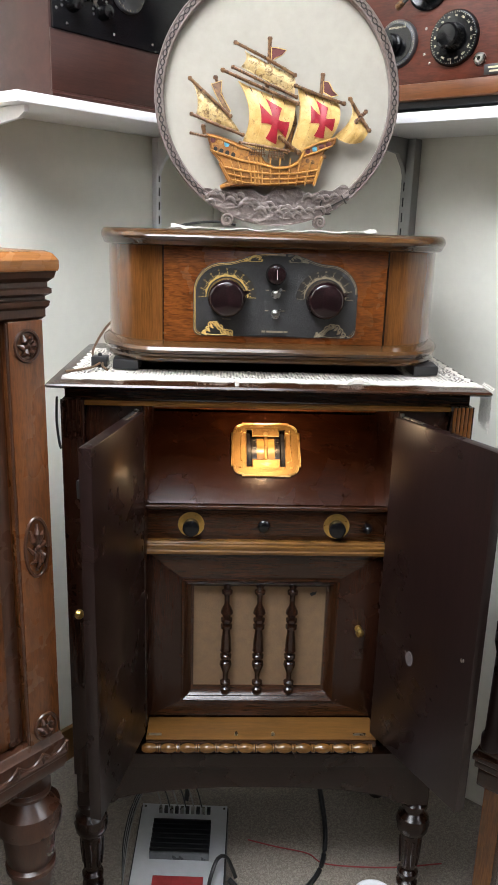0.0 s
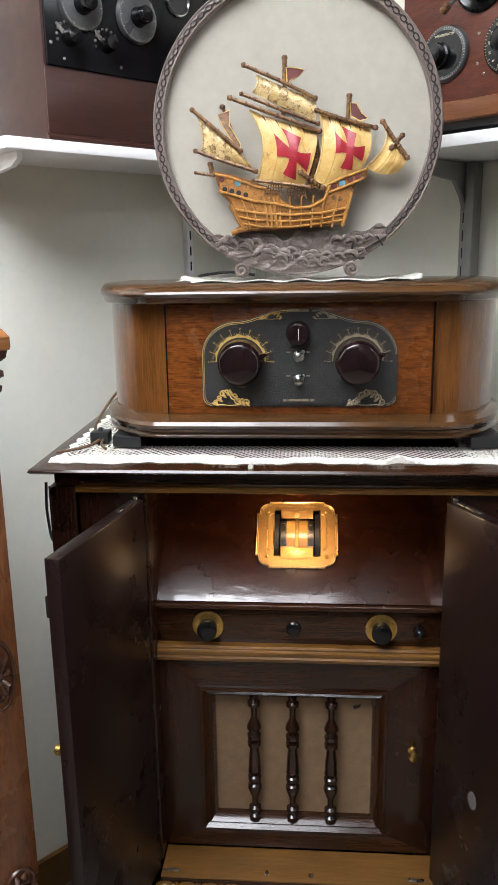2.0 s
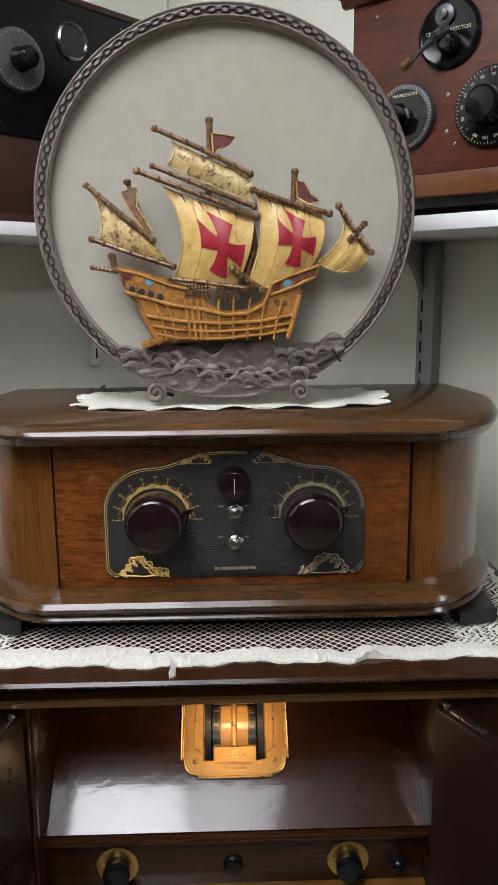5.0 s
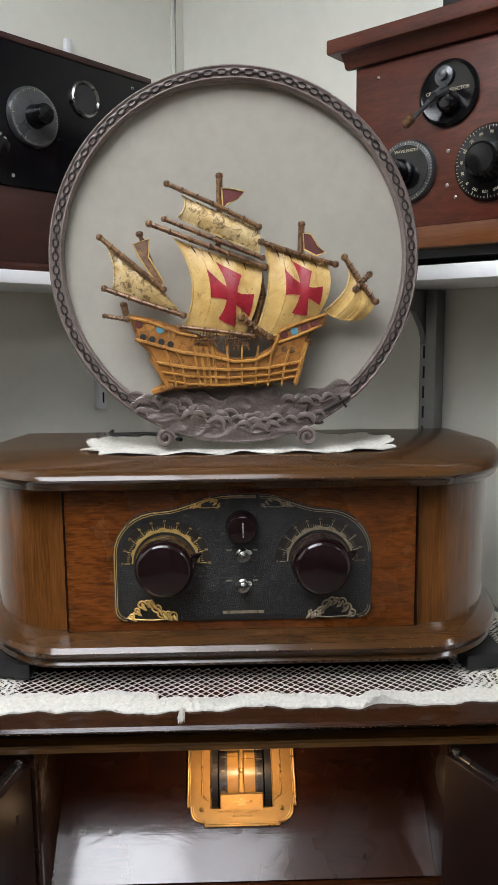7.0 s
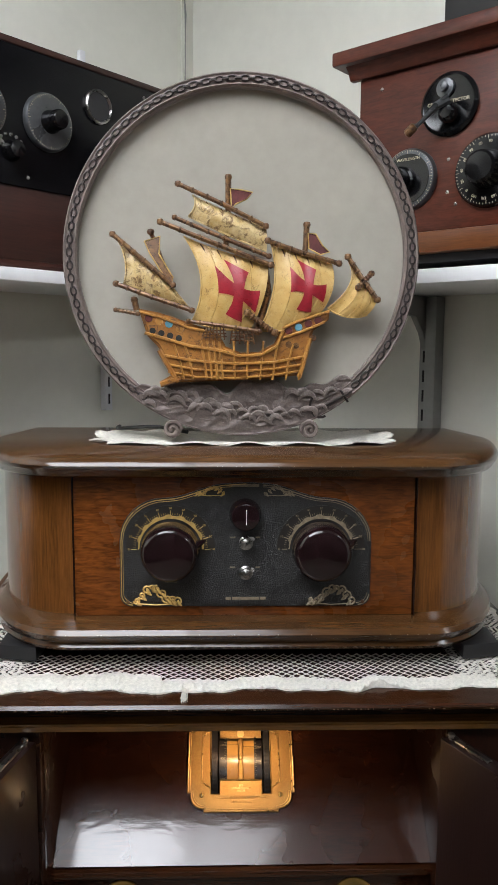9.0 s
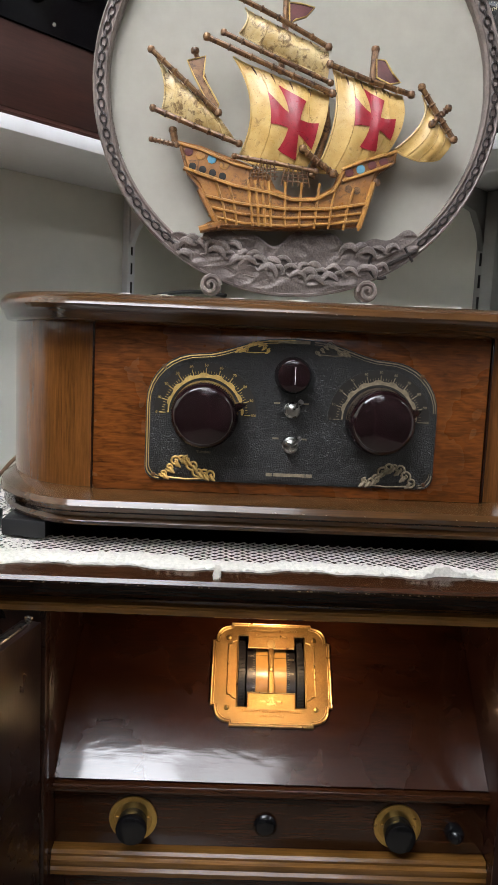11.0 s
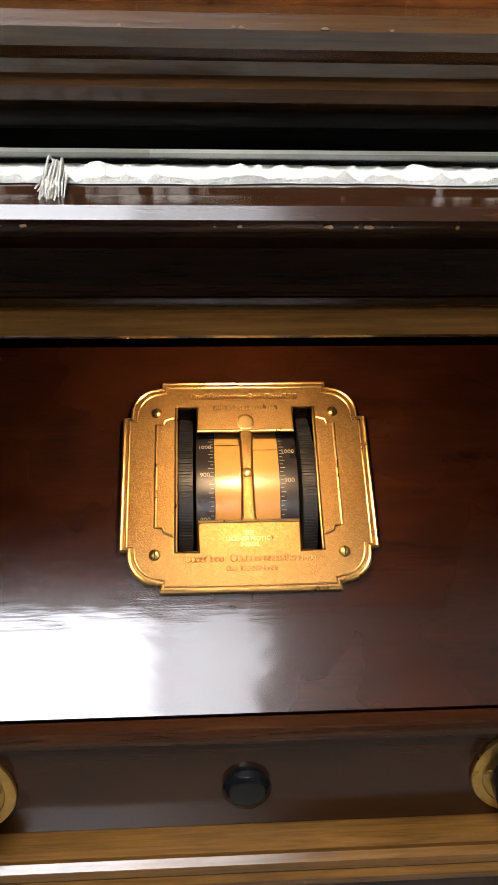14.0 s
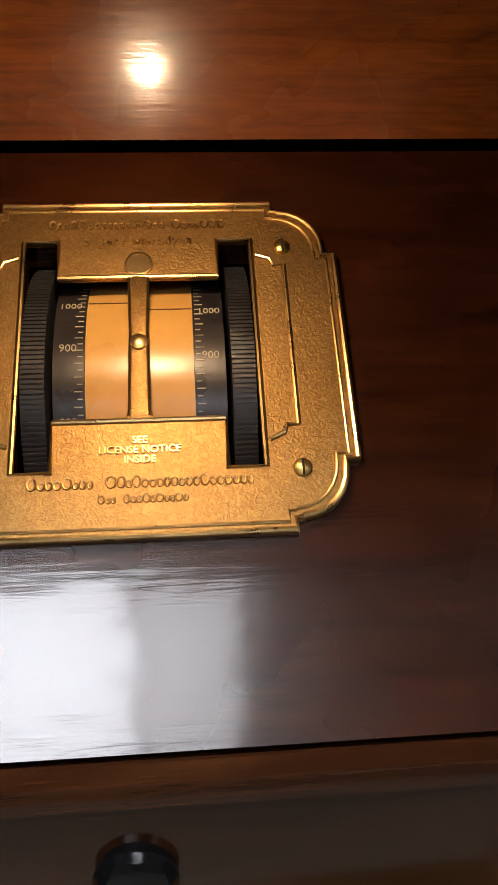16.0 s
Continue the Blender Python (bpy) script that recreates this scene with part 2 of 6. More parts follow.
M_CROSS = patina("red_cross", (0.24, 0.008, 0.016), (0.34, 0.016, 0.028), (0.05, 0.006, 0.006), 0.60)
M_HULL = patina("ochre_hull", (0.22, 0.088, 0.017), (0.34, 0.145, 0.028), (0.075, 0.030, 0.010), 0.54)
M_STRAKE = patina("ochre_strake", (0.33, 0.145, 0.027), (0.44, 0.215, 0.050), (0.11, 0.045, 0.013), 0.55)
M_SPAR = patina("bronze_spar", (0.11, 0.052, 0.026), (0.24, 0.125, 0.05), (0.035, 0.016, 0.010), 0.50, 0.45)
M_FLAGR = plain("maroon_flag", (0.10, 0.022, 0.020), 0.4, 0, 0.4, 80, 0.1)
M_BLUE = plain("blue_enamel", (0.10, 0.28, 0.38), 0.4, 0, 0.2)
M_LACE = plain("cotton_lace", (0.75, 0.72, 0.64), 0.95, 0, 0.22, 260, 0.9, 0.0016, spec=0.1)
M_CORD = plain("brown_cord", (0.10, 0.055, 0.025), 0.7, 0, 0.3, 200, 0.3)
M_BCORD = plain("black_cable", (0.008, 0.008, 0.008), 0.45, 0, 0.2, 60, 0.05)
M_RCORD = plain("red_wire", (0.28, 0.03, 0.03), 0.5, 0, 0.2)
M_FLOOR = hammered("speckled_floor", (0.16, 0.135, 0.11), (0.30, 0.26, 0.21), 240, 0.85, 0, 0.4, 0.001)
M_ALU = plain("brushed_panel", (0.50, 0.51, 0.52), 0.4, 0.6, 0.08, 60, 0.03)
M_REDWIN = plain("red_window", (0.22, 0.03, 0.03), 0.12, 0, 0.3, 12, 0.0)
M_DIALP = plain("engraved_dial", (0.028, 0.028, 0.030), 0.34, 0.1, 0.3, 40, 0.04)
M_DIALM = plain("metal_dial", (0.085, 0.088, 0.092), 0.3, 0.6, 0.3, 25, 0.05)
M_TUBE = glow("troffer_diffuser", (0.95, 0.985, 1.06), 17.0)
# for the added weaker panel that gives the dim part of the slope's reflection
M_TUBEB = glow("added_dim_diffuser", (0.94, 0.985, 1.05), 8.5)
M_BULB = glow("warm_bulb", (1.0, 0.80, 0.52), 30.0)
M_LED = glow("red_led", (1.0, 0.06, 0.03), 6.0)
M_CREAM = plain("cream_reflector", (0.75, 0.62, 0.42), 0.5, 0, 0.08)

# ---- makers ----


def thing(name, label, category, at=(0, 0, 0), rz=0.0, group="", kind=""):
    e = new(name)
    e.empty_display_size = 0.05
    e.matrix_basis = pose(*at, 0, 0, rz)
    e["base"] = (0.0, 0.0, 0.0) if rz else tuple(at)
    return tagged(e, label, category, group, kind)


def part(name, bm, material, parent, label="", smooth=True):
    """Links a bmesh as one mesh under a thing or a part. For an unturned thing the mesh comes in world places."""
    top = parent
    while top.parent:
        top = top.parent
    bmesh.ops.translate(bm, verts=bm.verts, vec=-Vector(top["base"]))
    me = bpy.data.meshes.new(name)
    bmesh.ops.recalc_face_normals(bm, faces=bm.faces)
    bm.to_mesh(me)
    bm.free()
    me.materials.append(material)
    if smooth:
        me.shade_smooth()
        me.set_sharp_from_angle(angle=radians(35))
    ob = new(name, me)
    ob.parent = parent
    if label:
        ob["label"] = label
    return ob


def solid(name, bm, material, label, category, kind="", smooth=True):
    me = bpy.data.meshes.new(name)
    bmesh.ops.recalc_face_normals(bm, faces=bm.faces)
    bm.to_mesh(me)
    bm.free()
    me.materials.append(material)
    if smooth:
        me.shade_smooth()
        me.set_sharp_from_angle(angle=radians(35))
    return tagged(new(name, me), label, category, "", kind)


def box(x0, x1, y0, y1, z0, z1, bevel=0.0, bm=None, segs=2):
    bm2 = bmesh.new()
    bmesh.ops.create_cube(bm2, size=1)
    for v in bm2.verts:
        v.co = Vector(((x0 + x1) / 2 + v.co.x * (x1 - x0), (y0 + y1) / 2 + v.co.y * (y1 - y0), (z0 + z1) / 2 + v.co.z * (z1 - z0)))
    if bevel:
        bmesh.ops.bevel(bm2, geom=bm2.edges[:], offset=bevel, segments=segs, affect="EDGES", profile=0.5)
    return join(bm, bm2)


def join(bm, other, m=None):
    """Adds other to bm (or returns other), moved by m."""
    if m is not None:
        bmesh.ops.transform(other, matrix=m, verts=other.verts)
    if bm is None:
        return other
    me = bpy.data.meshes.new("tmp")
    other.to_mesh(me)
    other.free()
    bm.from_mesh(me)
    bpy.data.meshes.remove(me)
    return bm


def lathe(profile, m=None, steps=28, bm=None):
    """Turned round z; profile: (radius, z) from bottom to top."""
    b = bmesh.new()
    rings = []
    for r, z in profile:
        rings.append([b.verts.new((max(r, 1e-5) * math.cos(2 * math.pi * i / steps), max(r, 1e-5) * math.sin(2 * math.pi * i / steps), z)) for i in range(steps)])
    for a, c in zip(rings, rings[1:]):
        for i in range(steps):
            b.faces.new((a[i], a[(i + 1) % steps], c[(i + 1) % steps], c[i]))
    b.faces.new(rings[0][::-1])
    b.faces.new(rings[-1])
    return join(bm, b, m)


def prism(outline, d0, d1, plane="xz", bevel=0.0, bm=None, m=None):
    """A flat outline given thickness from d0 to d1 along the third axis."""
    b = bmesh.new()
    put = {"xz": lambda p, d: (p[0], d, p[1]), "xy": lambda p, d: (p[0], p[1], d), "yz": lambda p, d: (d, p[0], p[1])}[plane]
    lo = [b.verts.new(put(p, d0)) for p in outline]
    hi = [b.verts.new(put(p, d1)) for p in outline]
    b.faces.new(lo)
    b.faces.new(hi[::-1])
    n = len(outline)
    for i in range(n):
        b.faces.new((lo[i], lo[(i + 1) % n], hi[(i + 1) % n], hi[i]))
    bmesh.ops.recalc_face_normals(b, faces=b.faces)
    if bevel:
        keep = [e for e in b.edges if e.verts[0] in lo and e.verts[1] in lo or e.verts[0] in hi and e.verts[1] in hi]
        bmesh.ops.bevel(b, geom=keep, offset=bevel, segments=2, affect="EDGES", profile=0.5)
    return join(bm, b, m)


def tube(points, radius, bm=None, steps=8, closed=False, flat=1.0, ref=(0, 1, 0)):
    """A round bar along points; radius: one number or one for each point."""
    b = bmesh.new()
    pts = [Vector(p) for p in points]
    n, rings = len(pts), []
    for i, p in enumerate(pts):
        a = pts[(i - 1) % n] if closed or i else p
        c = pts[(i + 1) % n] if closed or i < n - 1 else p
        d = (c - a).normalized()
        side = d.cross(Vector(ref) if abs(d.dot(Vector(ref))) < 0.9 else Vector((1, 0, 0))).normalized()
        up = side.cross(d)
        r = radius[i] if isinstance(radius, (list, tuple)) else radius
        rings.append([b.verts.new(p + r * (math.cos(2 * math.pi * k / steps) * side + flat * math.sin(2 * math.pi * k / steps) * up)) for k in range(steps)])
    for i in range(n if closed else n - 1):
        a, c = rings[i], rings[(i + 1) % n]
        for k in range(steps):
            b.faces.new((a[k], a[(k + 1) % steps], c[(k + 1) % steps], c[k]))
    if not closed:
        b.faces.new(rings[0][::-1])
        b.faces.new(rings[-1])
    return join(bm, b)


def smooth_path(points, n=8):
    """Catmull-Rom through the points."""
    p = [Vector(q) for q in points]
    out = []
    for i in range(len(p) - 1):
        a, b, c, d = p[max(i - 1, 0)], p[i], p[i + 1], p[min(i + 2, len(p) - 1)]
        for k in range(n):
            t = k / n
            out.append(0.5 * ((2 * b) + (c - a) * t + (2 * a - 5 * b + 4 * c - d) * t * t + (3 * b - a - 3 * c + d) * t ** 3))
    return out + [p[-1]]


def writing(text, size, m, material, parent, name="lettering", depth=0.0003, spread=1.0):
    """Raised letters in the built-in font, centred, facing local z of m."""
    cu = bpy.data.curves.new("tmp", "FONT")
    cu.body, cu.size, cu.extrude, cu.align_x, cu.align_y, cu.space_character, cu.resolution_u = text, size, depth, "CENTER", "CENTER", spread, 3
    ob = bpy.data.objects.new("tmp", cu)
    scene.collection.objects.link(ob)
    me = bpy.data.meshes.new_from_object(ob)
    bpy.data.objects.remove(ob)
    bm = bmesh.new()
    bm.from_mesh(me)
    bpy.data.meshes.remove(me)
    bmesh.ops.transform(bm, matrix=m, verts=bm.verts)
    return part(name, bm, material, parent, "", False)


FACE_FRONT = pose(0, 0, 0, 90, 0, 0)  # letters that face -y


def bars(widths, height, gap, m, bm=None, depth=0.0006):
    """A row of plain bars in place of writing, centred, facing local z of m."""
    total = sum(widths) + gap * (len(widths) - 1)
    x, out = -total / 2, bm
    for w in widths:
        b = bmesh.new()
        bmesh.ops.create_cube(b, size=1)
        for v in b.verts:
            v.co = Vector((x + w / 2 + v.co.x * w, v.co.y * height, v.co.z * depth))
        out = join(out, b, m)
        x += w + gap
    return out


# ---- the room: a corner of two walls, floor, ceiling ----
CORNER = Vector((-0.0855, 0.834, 0))
RZ_R, RZ_L = -42.0, 48.0
# room frame: local x runs along the wall away from the corner, local y into the wall
ROOM_R = Matrix.Translation(CORNER) @ pose(0, 0, 0, 0, 0, RZ_R)
ROOM_L = Matrix.Translation(CORNER) @ pose(0, 0, 0, 0, 0, RZ_L)
LEN, HIGH = 3.4, 2.5


def room_box(name, x0, x1, y0, y1, z0, z1, m, mat, label, category="wall"):
    b = box(x0, x1, y0, y1, z0, z1)
    bmesh.ops.transform(b, matrix=m, verts=b.verts)
    return solid(name, b, mat, label, category, "structure", False)


room_box("wall_east", -0.1, LEN, 0, 0.1, 0, HIGH, ROOM_R, M_WALL, "plain pale grey-green painted wall behind the shelf")
room_box("wall_north", -LEN, 0, 0, 0.1, 0, HIGH, ROOM_L, M_WALL, "plain pale grey-green painted wall meeting the other in a corner")
room_box("wall_south", -0.1, LEN, -LEN - 0.1, -LEN, 0, HIGH, ROOM_R, M_BACK, "unseen brown wall that closes the room, kept dark to cut fill light")
room_box("wall_west", LEN, LEN + 0.1, -LEN - 0.1, 0.1, 0, HIGH, ROOM_R, M_BACK, "unseen brown wall that closes the room, kept dark to cut fill light")
room_box("floor", -0.1, LEN + 0.1, -LEN - 0.1, 0.1, -0.1, 0, ROOM_R, M_FLOOR, "speckled beige short-pile floor", "floor")
room_box("ceiling", -0.1, LEN + 0.1, -LEN - 0.1, 0.1, HIGH, HIGH + 0.1, ROOM_R, M_CEIL, "plain unseen ceiling, greyed to cut bounced light", "ceiling")
room_box("baseboard", -LEN, -0.0, -0.012, -0.001, 0.0, 0.09, ROOM_L, M_LEDGE, "light wooden baseboard along the wall foot", "baseboard")
room_box("trim", -0.012, 0.004, -0.03, 0.0, 1.2, HIGH, ROOM_R, M_WALL, "thin painted corner bead where the walls meet", "trim")

rk = random.Random(8)
crack = tube([(0.014 + rk.uniform(-0.0012, 0.0012), -0.0315 + rk.uniform(-0.001, 0.0005), 1.60 + 0.03 * k) for k in range(30)], [rk.choice((0.0006, 0.0012, 0.0022)) for k in range(30)], None, 5)
bmesh.ops.transform(crack, matrix=ROOM_R, verts=crack.verts)
solid("trim", crack, M_GREYBR, "thin dark split along the painted corner bead", "trim", "structure")

# second panel added for a dim reflection, fourth an unseen fill from behind
for cx, cy, w, d, tube_mat in ((-0.550, -0.88, 0.78, 1.2, M_TUBE), (0.005, -0.88, 0.25, 1.2, M_TUBEB), (1.75, -1.0, 0.35, 1.1, M_TUBE), (0.1, -2.7, 0.9, 0.3, M_TUBE)):
    e = thing("ceiling_light", "white fluorescent ceiling light, switched on; the second and fourth are added helpers", "ceiling light", (cx, cy, HIGH), 0.0, "ceiling lights")
    b = box(cx - w / 2 - 0.03, cx + w / 2 + 0.03, cy - d / 2 - 0.03, cy + d / 2 + 0.03, HIGH - 0.05, HIGH - 0.001)
    part("frame", b, M_WHITE, e)
    part("diffuser", box(cx - w / 2, cx + w / 2, cy - d / 2, cy + d / 2, HIGH - 0.07, HIGH - 0.052, 0.004), tube_mat, e, "glowing white diffuser")

# ---- the console radio with open doors ----
con = thing("console_radio", "dark mahogany console radio cabinet on turned legs, both doors open", "radio cabinet")
TOPZ = 1.083
# top: moulded slab with a rounded lip
prof = [(-0.045, 1.0705), (-0.067, 1.0710), (-0.073, 1.0730), (-0.076, 1.0762), (-0.0735, 1.0795), (-0.067, 1.0812), (-0.064, 1.0815), (-0.060, 1.083)]


def ring_outline(inset, hx, y0, y1):
    return [(-hx + inset, y0 + inset), (hx - inset, y0 + inset), (hx - inset, y1), (-hx + inset, y1)]


def moulded_slab(prof, hx, y1, cx=0.0):
    """A slab whose front and sides follow the profile (front y, z)."""
    b = bmesh.new()
    rings = []
    f0 = min(p[0] for p in prof)
    for y, z in prof:
        rings.append([b.verts.new((cx + x, yy, z)) for x, yy in ring_outline(y - f0, hx, f0, y1)])
    for a, c in zip(rings, rings[1:]):
        for i in range(4):
            b.faces.new((a[i], a[(i + 1) % 4], c[(i + 1) % 4], c[i]))
    b.faces.new(rings[0][::-1])
    b.faces.new(rings[-1])
    return b


part("top", moulded_slab(prof, 0.360, 0.34), M_DARK, con, "dark polished top with a worn rounded lip")
part("cornice", moulded_slab([(-0.036, 1.0495), (-0.036, 1.064), (-0.040, 1.067), (-0.046, 1.0700)], 0.346, 0.33), M_DARK, con)
rail = prism([(-0.02, 1.0395), (-0.049, 1.0395), (-0.0510, 1.0408), (-0.0510, 1.0455), (-0.0495, 1.0470), (-0.0495, 1.0480), (-0.046, 1.0490), (-0.02, 1.0490)], -0.302, 0.302, "yz", 0.0)
part("top_rail", rail, M_RAIL, con, "amber-brown moulded rail with a shiny edge")
for s in (-1, 1):
    part("side_panel", box(min(s * 0.318, s * 0.340), max(s * 0.318, s * 0.340), -0.046, 0.32, 0.33, 1.0490, 0.002), M_DARKZ, con)
    post = box(min(s * 0.303, s * 0.341), max(s * 0.303, s * 0.341), -0.0505, -0.0465, 0.33, 1.0490, 0.001)
    part("stile", post, M_DARKZ, con)
    for k in range(5):
        x = s * (0.3085 + 0.0066 * k)
        fl = tube([(x, -0.0525, 0.985), (x, -0.0525, 0.990), (x, -0.0525, 1.0490)], [0.0012, 0.0028, 0.0028], None, 8)
        part("flute", fl, M_CURVE if s > 0 else M_DARKZ, con)
    jamb = 0.2195 if s > 0 else 0.206
    part("front_panel", box(min(s * jamb, s * 0.3025), max(s * jamb, s * 0.3025), -0.038, -0.022, 0.425, 1.0380, 0.001), M_DARKZ, con)
    # inner cheek beside the opening
    part("cheek", box(min(s * jamb, s * (jamb + 0.016)), max(s * jamb, s * (jamb + 0.016)), -0.0215, 0.30, 0.425, 1.0380, 0.001), M_DARKZ, con)
part("back_panel", box(-0.317, 0.317, 0.300, 0.312, 0.33, 1.0490), M_DARKZ, con)

# sloping dial board: rises from the lip at the front to a slit below the upper board
SL0, SL1 = Vector((0, 0.002, 0.854)), Vector((0, 0.1433, 0.9864))
SLD = (SL1 - SL0).normalized()
SLN = Vector((0, -SLD.z, SLD.y))
thick = 0.012


def yz(v):
    return (v.y, v.z)


UP0 = SL1 + Vector((0, 0.004, 0.004))
UP1 = Vector((0, 0.1505, 1.0490))
upn = Vector((0, -(UP1 - UP0).normalized().z, (UP1 - UP0).normalized().y))
part("upper_board", prism([yz(UP0), yz(UP1), yz(UP1 - upn * 0.01), yz(UP0 - upn * 0.01)], -0.2055, 0.2190, "yz", 0.0005), M_UPPER, con, "reddish polished board above the dial, lamp glow put into its colour")
part("board_lip", prism([(0.0015, 0.8525), (-0.006, 0.8525), (-0.0075, 0.850), (-0.0075, 0.846), (-0.003, 0.844), (0.0015, 0.840)], -0.2055, 0.2190, "yz"), M_DARK, con)
# control rail with knobs
part("control_rail", box(-0.2055, 0.2190, 0.002, 0.018, 0.7865, 0.845, 0.001), M_DARK, con)
tr = [(0.006, 0.786), (-0.008, 0.786), (-0.010, 0.783), (-0.0095, 0.780), (-0.013, 0.778), (-0.0135, 0.774), (-0.012, 0.771), (-0.014, 0.768), (-0.013, 0.763), (-0.006, 0.760), (0.006, 0.760)]
part("moulding", prism(tr, -0.2055, 0.2190, "yz"), M_RAIL, con, "thin ribbed moulding across the front")
# lower panel: mitred frame round the grille
fo = (-0.2055, 0.2190, 0.423, 0.7595)
fi = (-0.1440, 0.1440, 0.456, 0.710)
for name, quad, mat in (("frame_rail", [(fo[0], fo[3]), (fo[1], fo[3]), (fi[1], fi[3]), (fi[0], fi[3])], M_DARK),
                        ("frame_rail", [(fo[0], fo[2]), (fi[0], fi[2]), (fi[1], fi[2]), (fo[1], fo[2])], M_DARK),
                        ("frame_stile", [(fo[0], fo[2]), (fo[0], fo[3]), (fi[0], fi[3]), (fi[0], fi[2])], M_DARKZ),
                        ("frame_stile", [(fo[1], fo[2]), (fi[1], fi[2]), (fi[1], fi[3]), (fo[1], fo[3])], M_DARKZ)):
    part(name, prism(quad, 0.0, 0.016, "xz", 0.0006), mat, con)


def frame_moulding(x0, x1, z0, z1, steps):
    """Stepped inner moulding; steps: (inset, y) pairs."""
    b = bmesh.new()
    rings = [[b.verts.new((x, y, z)) for x, z in ((x0 + i, z0 + i), (x1 - i, z0 + i), (x1 - i, z1 - i), (x0 + i, z1 - i))] for i, y in steps]
    for a, c in zip(rings, rings[1:]):
        for k in range(4):
            b.faces.new((a[k], a[(k + 1) % 4], c[(k + 1) % 4], c[k]))
    return b


part("grille_moulding", frame_moulding(*fi, [(0.0, 0.008), (0.0, -0.003), (0.003, -0.004), (0.006, 0.001), (0.008, 0.003), (0.011, 0.001), (0.014, 0.005), (0.017, 0.012), (0.021, 0.013), (0.0215, 0.02)]), M_DARK, con)
part("speaker_cloth", box(-0.128, 0.128, 0.020, 0.024, 0.47, 0.70), M_CLOTH, con, "faded brown speaker cloth with a small tear")
part("tear", prism([(0.0925, 0.672), (0.097, 0.675), (0.101, 0.6745), (0.105, 0.677), (0.104, 0.671), (0.099, 0.669), (0.096, 0.667)], 0.0185, 0.0196), M_HOLESHADE, con)
ZS, ZT = 0.4715, 0.6965
spin = [(0.0, 0.0), (0.0062, 0.001), (0.0068, 0.008), (0.0045, 0.012), (0.0066, 0.017), (0.0066, 0.022), (0.004, 0.025), (0.0042, 0.040), (0.0078, 0.058), (0.0070, 0.064), (0.0045, 0.068),
        (0.0072, 0.073), (0.0072, 0.079), (0.0046, 0.083), (0.0072, 0.088), (0.0066, 0.091), (0.0062, 0.110), (0.0056, 0.132), (0.0072, 0.135), (0.0072, 0.141), (0.0046, 0.144), (0.0072, 0.149), (0.0072, 0.154),
        (0.0046, 0.157), (0.0078, 0.166), (0.0070, 0.172), (0.0040, 0.184), (0.0042, 0.203), (0.0066, 0.206), (0.0066, 0.211), (0.0045, 0.214), (0.0060, 0.219), (0.0045, 0.225)]
for x in (-0.0615, -0.001, 0.0595):
    part("spindle", lathe([(r * (1.5 if r > 0.006 else 1.2), z) for r, z in spin], Matrix.Translation((x, 0.0085, ZS)), 18), M_TURNED, con, "turned dark spindle in front of the cloth")

# ledge, beads, apron, legs
part("ledge_edge", box(-0.2055, 0.2190, -0.0655, 0.001, 0.402, 0.4160, 0.001), M_DARK, con)
part("ledge", box(-0.2055, 0.2190, -0.066, 0.001, 0.4165, 0.4195, 0.001), M_LEDGE, con, "worn honey-coloured ledge under the doors")
for x in (-0.040, 0.028):
    part("catch", lathe([(0.0035, 0), (0.0032, 0.004), (0.002, 0.0062), (0, 0.0065)], Matrix.Translation((x, -0.054, 0.4195)), 12), M_STEEL, con, "small steel ball catch")
for s in (-1, 1):
    part("catch_plate", box(s * 0.19 - 0.012, s * 0.19 + 0.012, -0.056, -0.050, 0.4195, 0.4212, 0.0005), M_STEEL, con)
n = 12
bead = bmesh.new()
bp = []
for i in range(n):
    z0 = -0.213 + i * 0.0355
    bp += [(0.0055, z0), (0.0085, z0 + 0.006), (0.0095, z0 + 0.0135), (0.0085, z0 + 0.021), (0.0055, z0 + 0.0268), (0.0078, z0 + 0.0275), (0.0078, z0 + 0.0302), (0.0055, z0 + 0.0309), (0.0078, z0 + 0.0316), (0.0078, z0 + 0.0343), (0.0055, z0 + 0.035)]
part("bead_moulding", lathe(bp, Matrix.Translation((0, -0.068, 0.4015)) @ pose(0, 0, 0, 0, 90, 0), 16), M_RAIL, con, "bead-and-reel moulding below the ledge")
part("apron_rail", box(-0.303, 0.303, -0.058, -0.03, 0.352, 0.3815, 0.001), M_LOW, con)
ap = [(-0.303, 0.352), (0.303, 0.352), (0.303, 0.255), (0.27, 0.262)] + [(0.27 * math.cos(math.pi * k / 12), 0.262 + 0.035 * math.sin(math.pi * k / 12)) for k in range(1, 12)] + [(-0.27, 0.262), (-0.303, 0.255)]
part("apron", prism(ap, -0.045, -0.03, "xz", 0.0008), M_LOW, con)
part("bottom_board", box(-0.317, 0.317, -0.02, 0.299, 0.335, 0.35), M_DARKZ, con)
leg = [(0.017, 0.0), (0.019, 0.004), (0.020, 0.02), (0.017, 0.03), (0.012, 0.034), (0.015, 0.040), (0.021, 0.046), (0.021, 0.052), (0.013, 0.058), (0.0125, 0.062), (0.021, 0.070), (0.021, 0.078), (0.014, 0.084), (0.017, 0.092), (0.020, 0.13), (0.022, 0.165), (0.022, 0.172), (0.030, 0.182), (0.033, 0.200), (0.030, 0.214), (0.019, 0.224), (0.019, 0.23), (0.026, 0.236), (0.026, 0.245), (0.020, 0.250)]
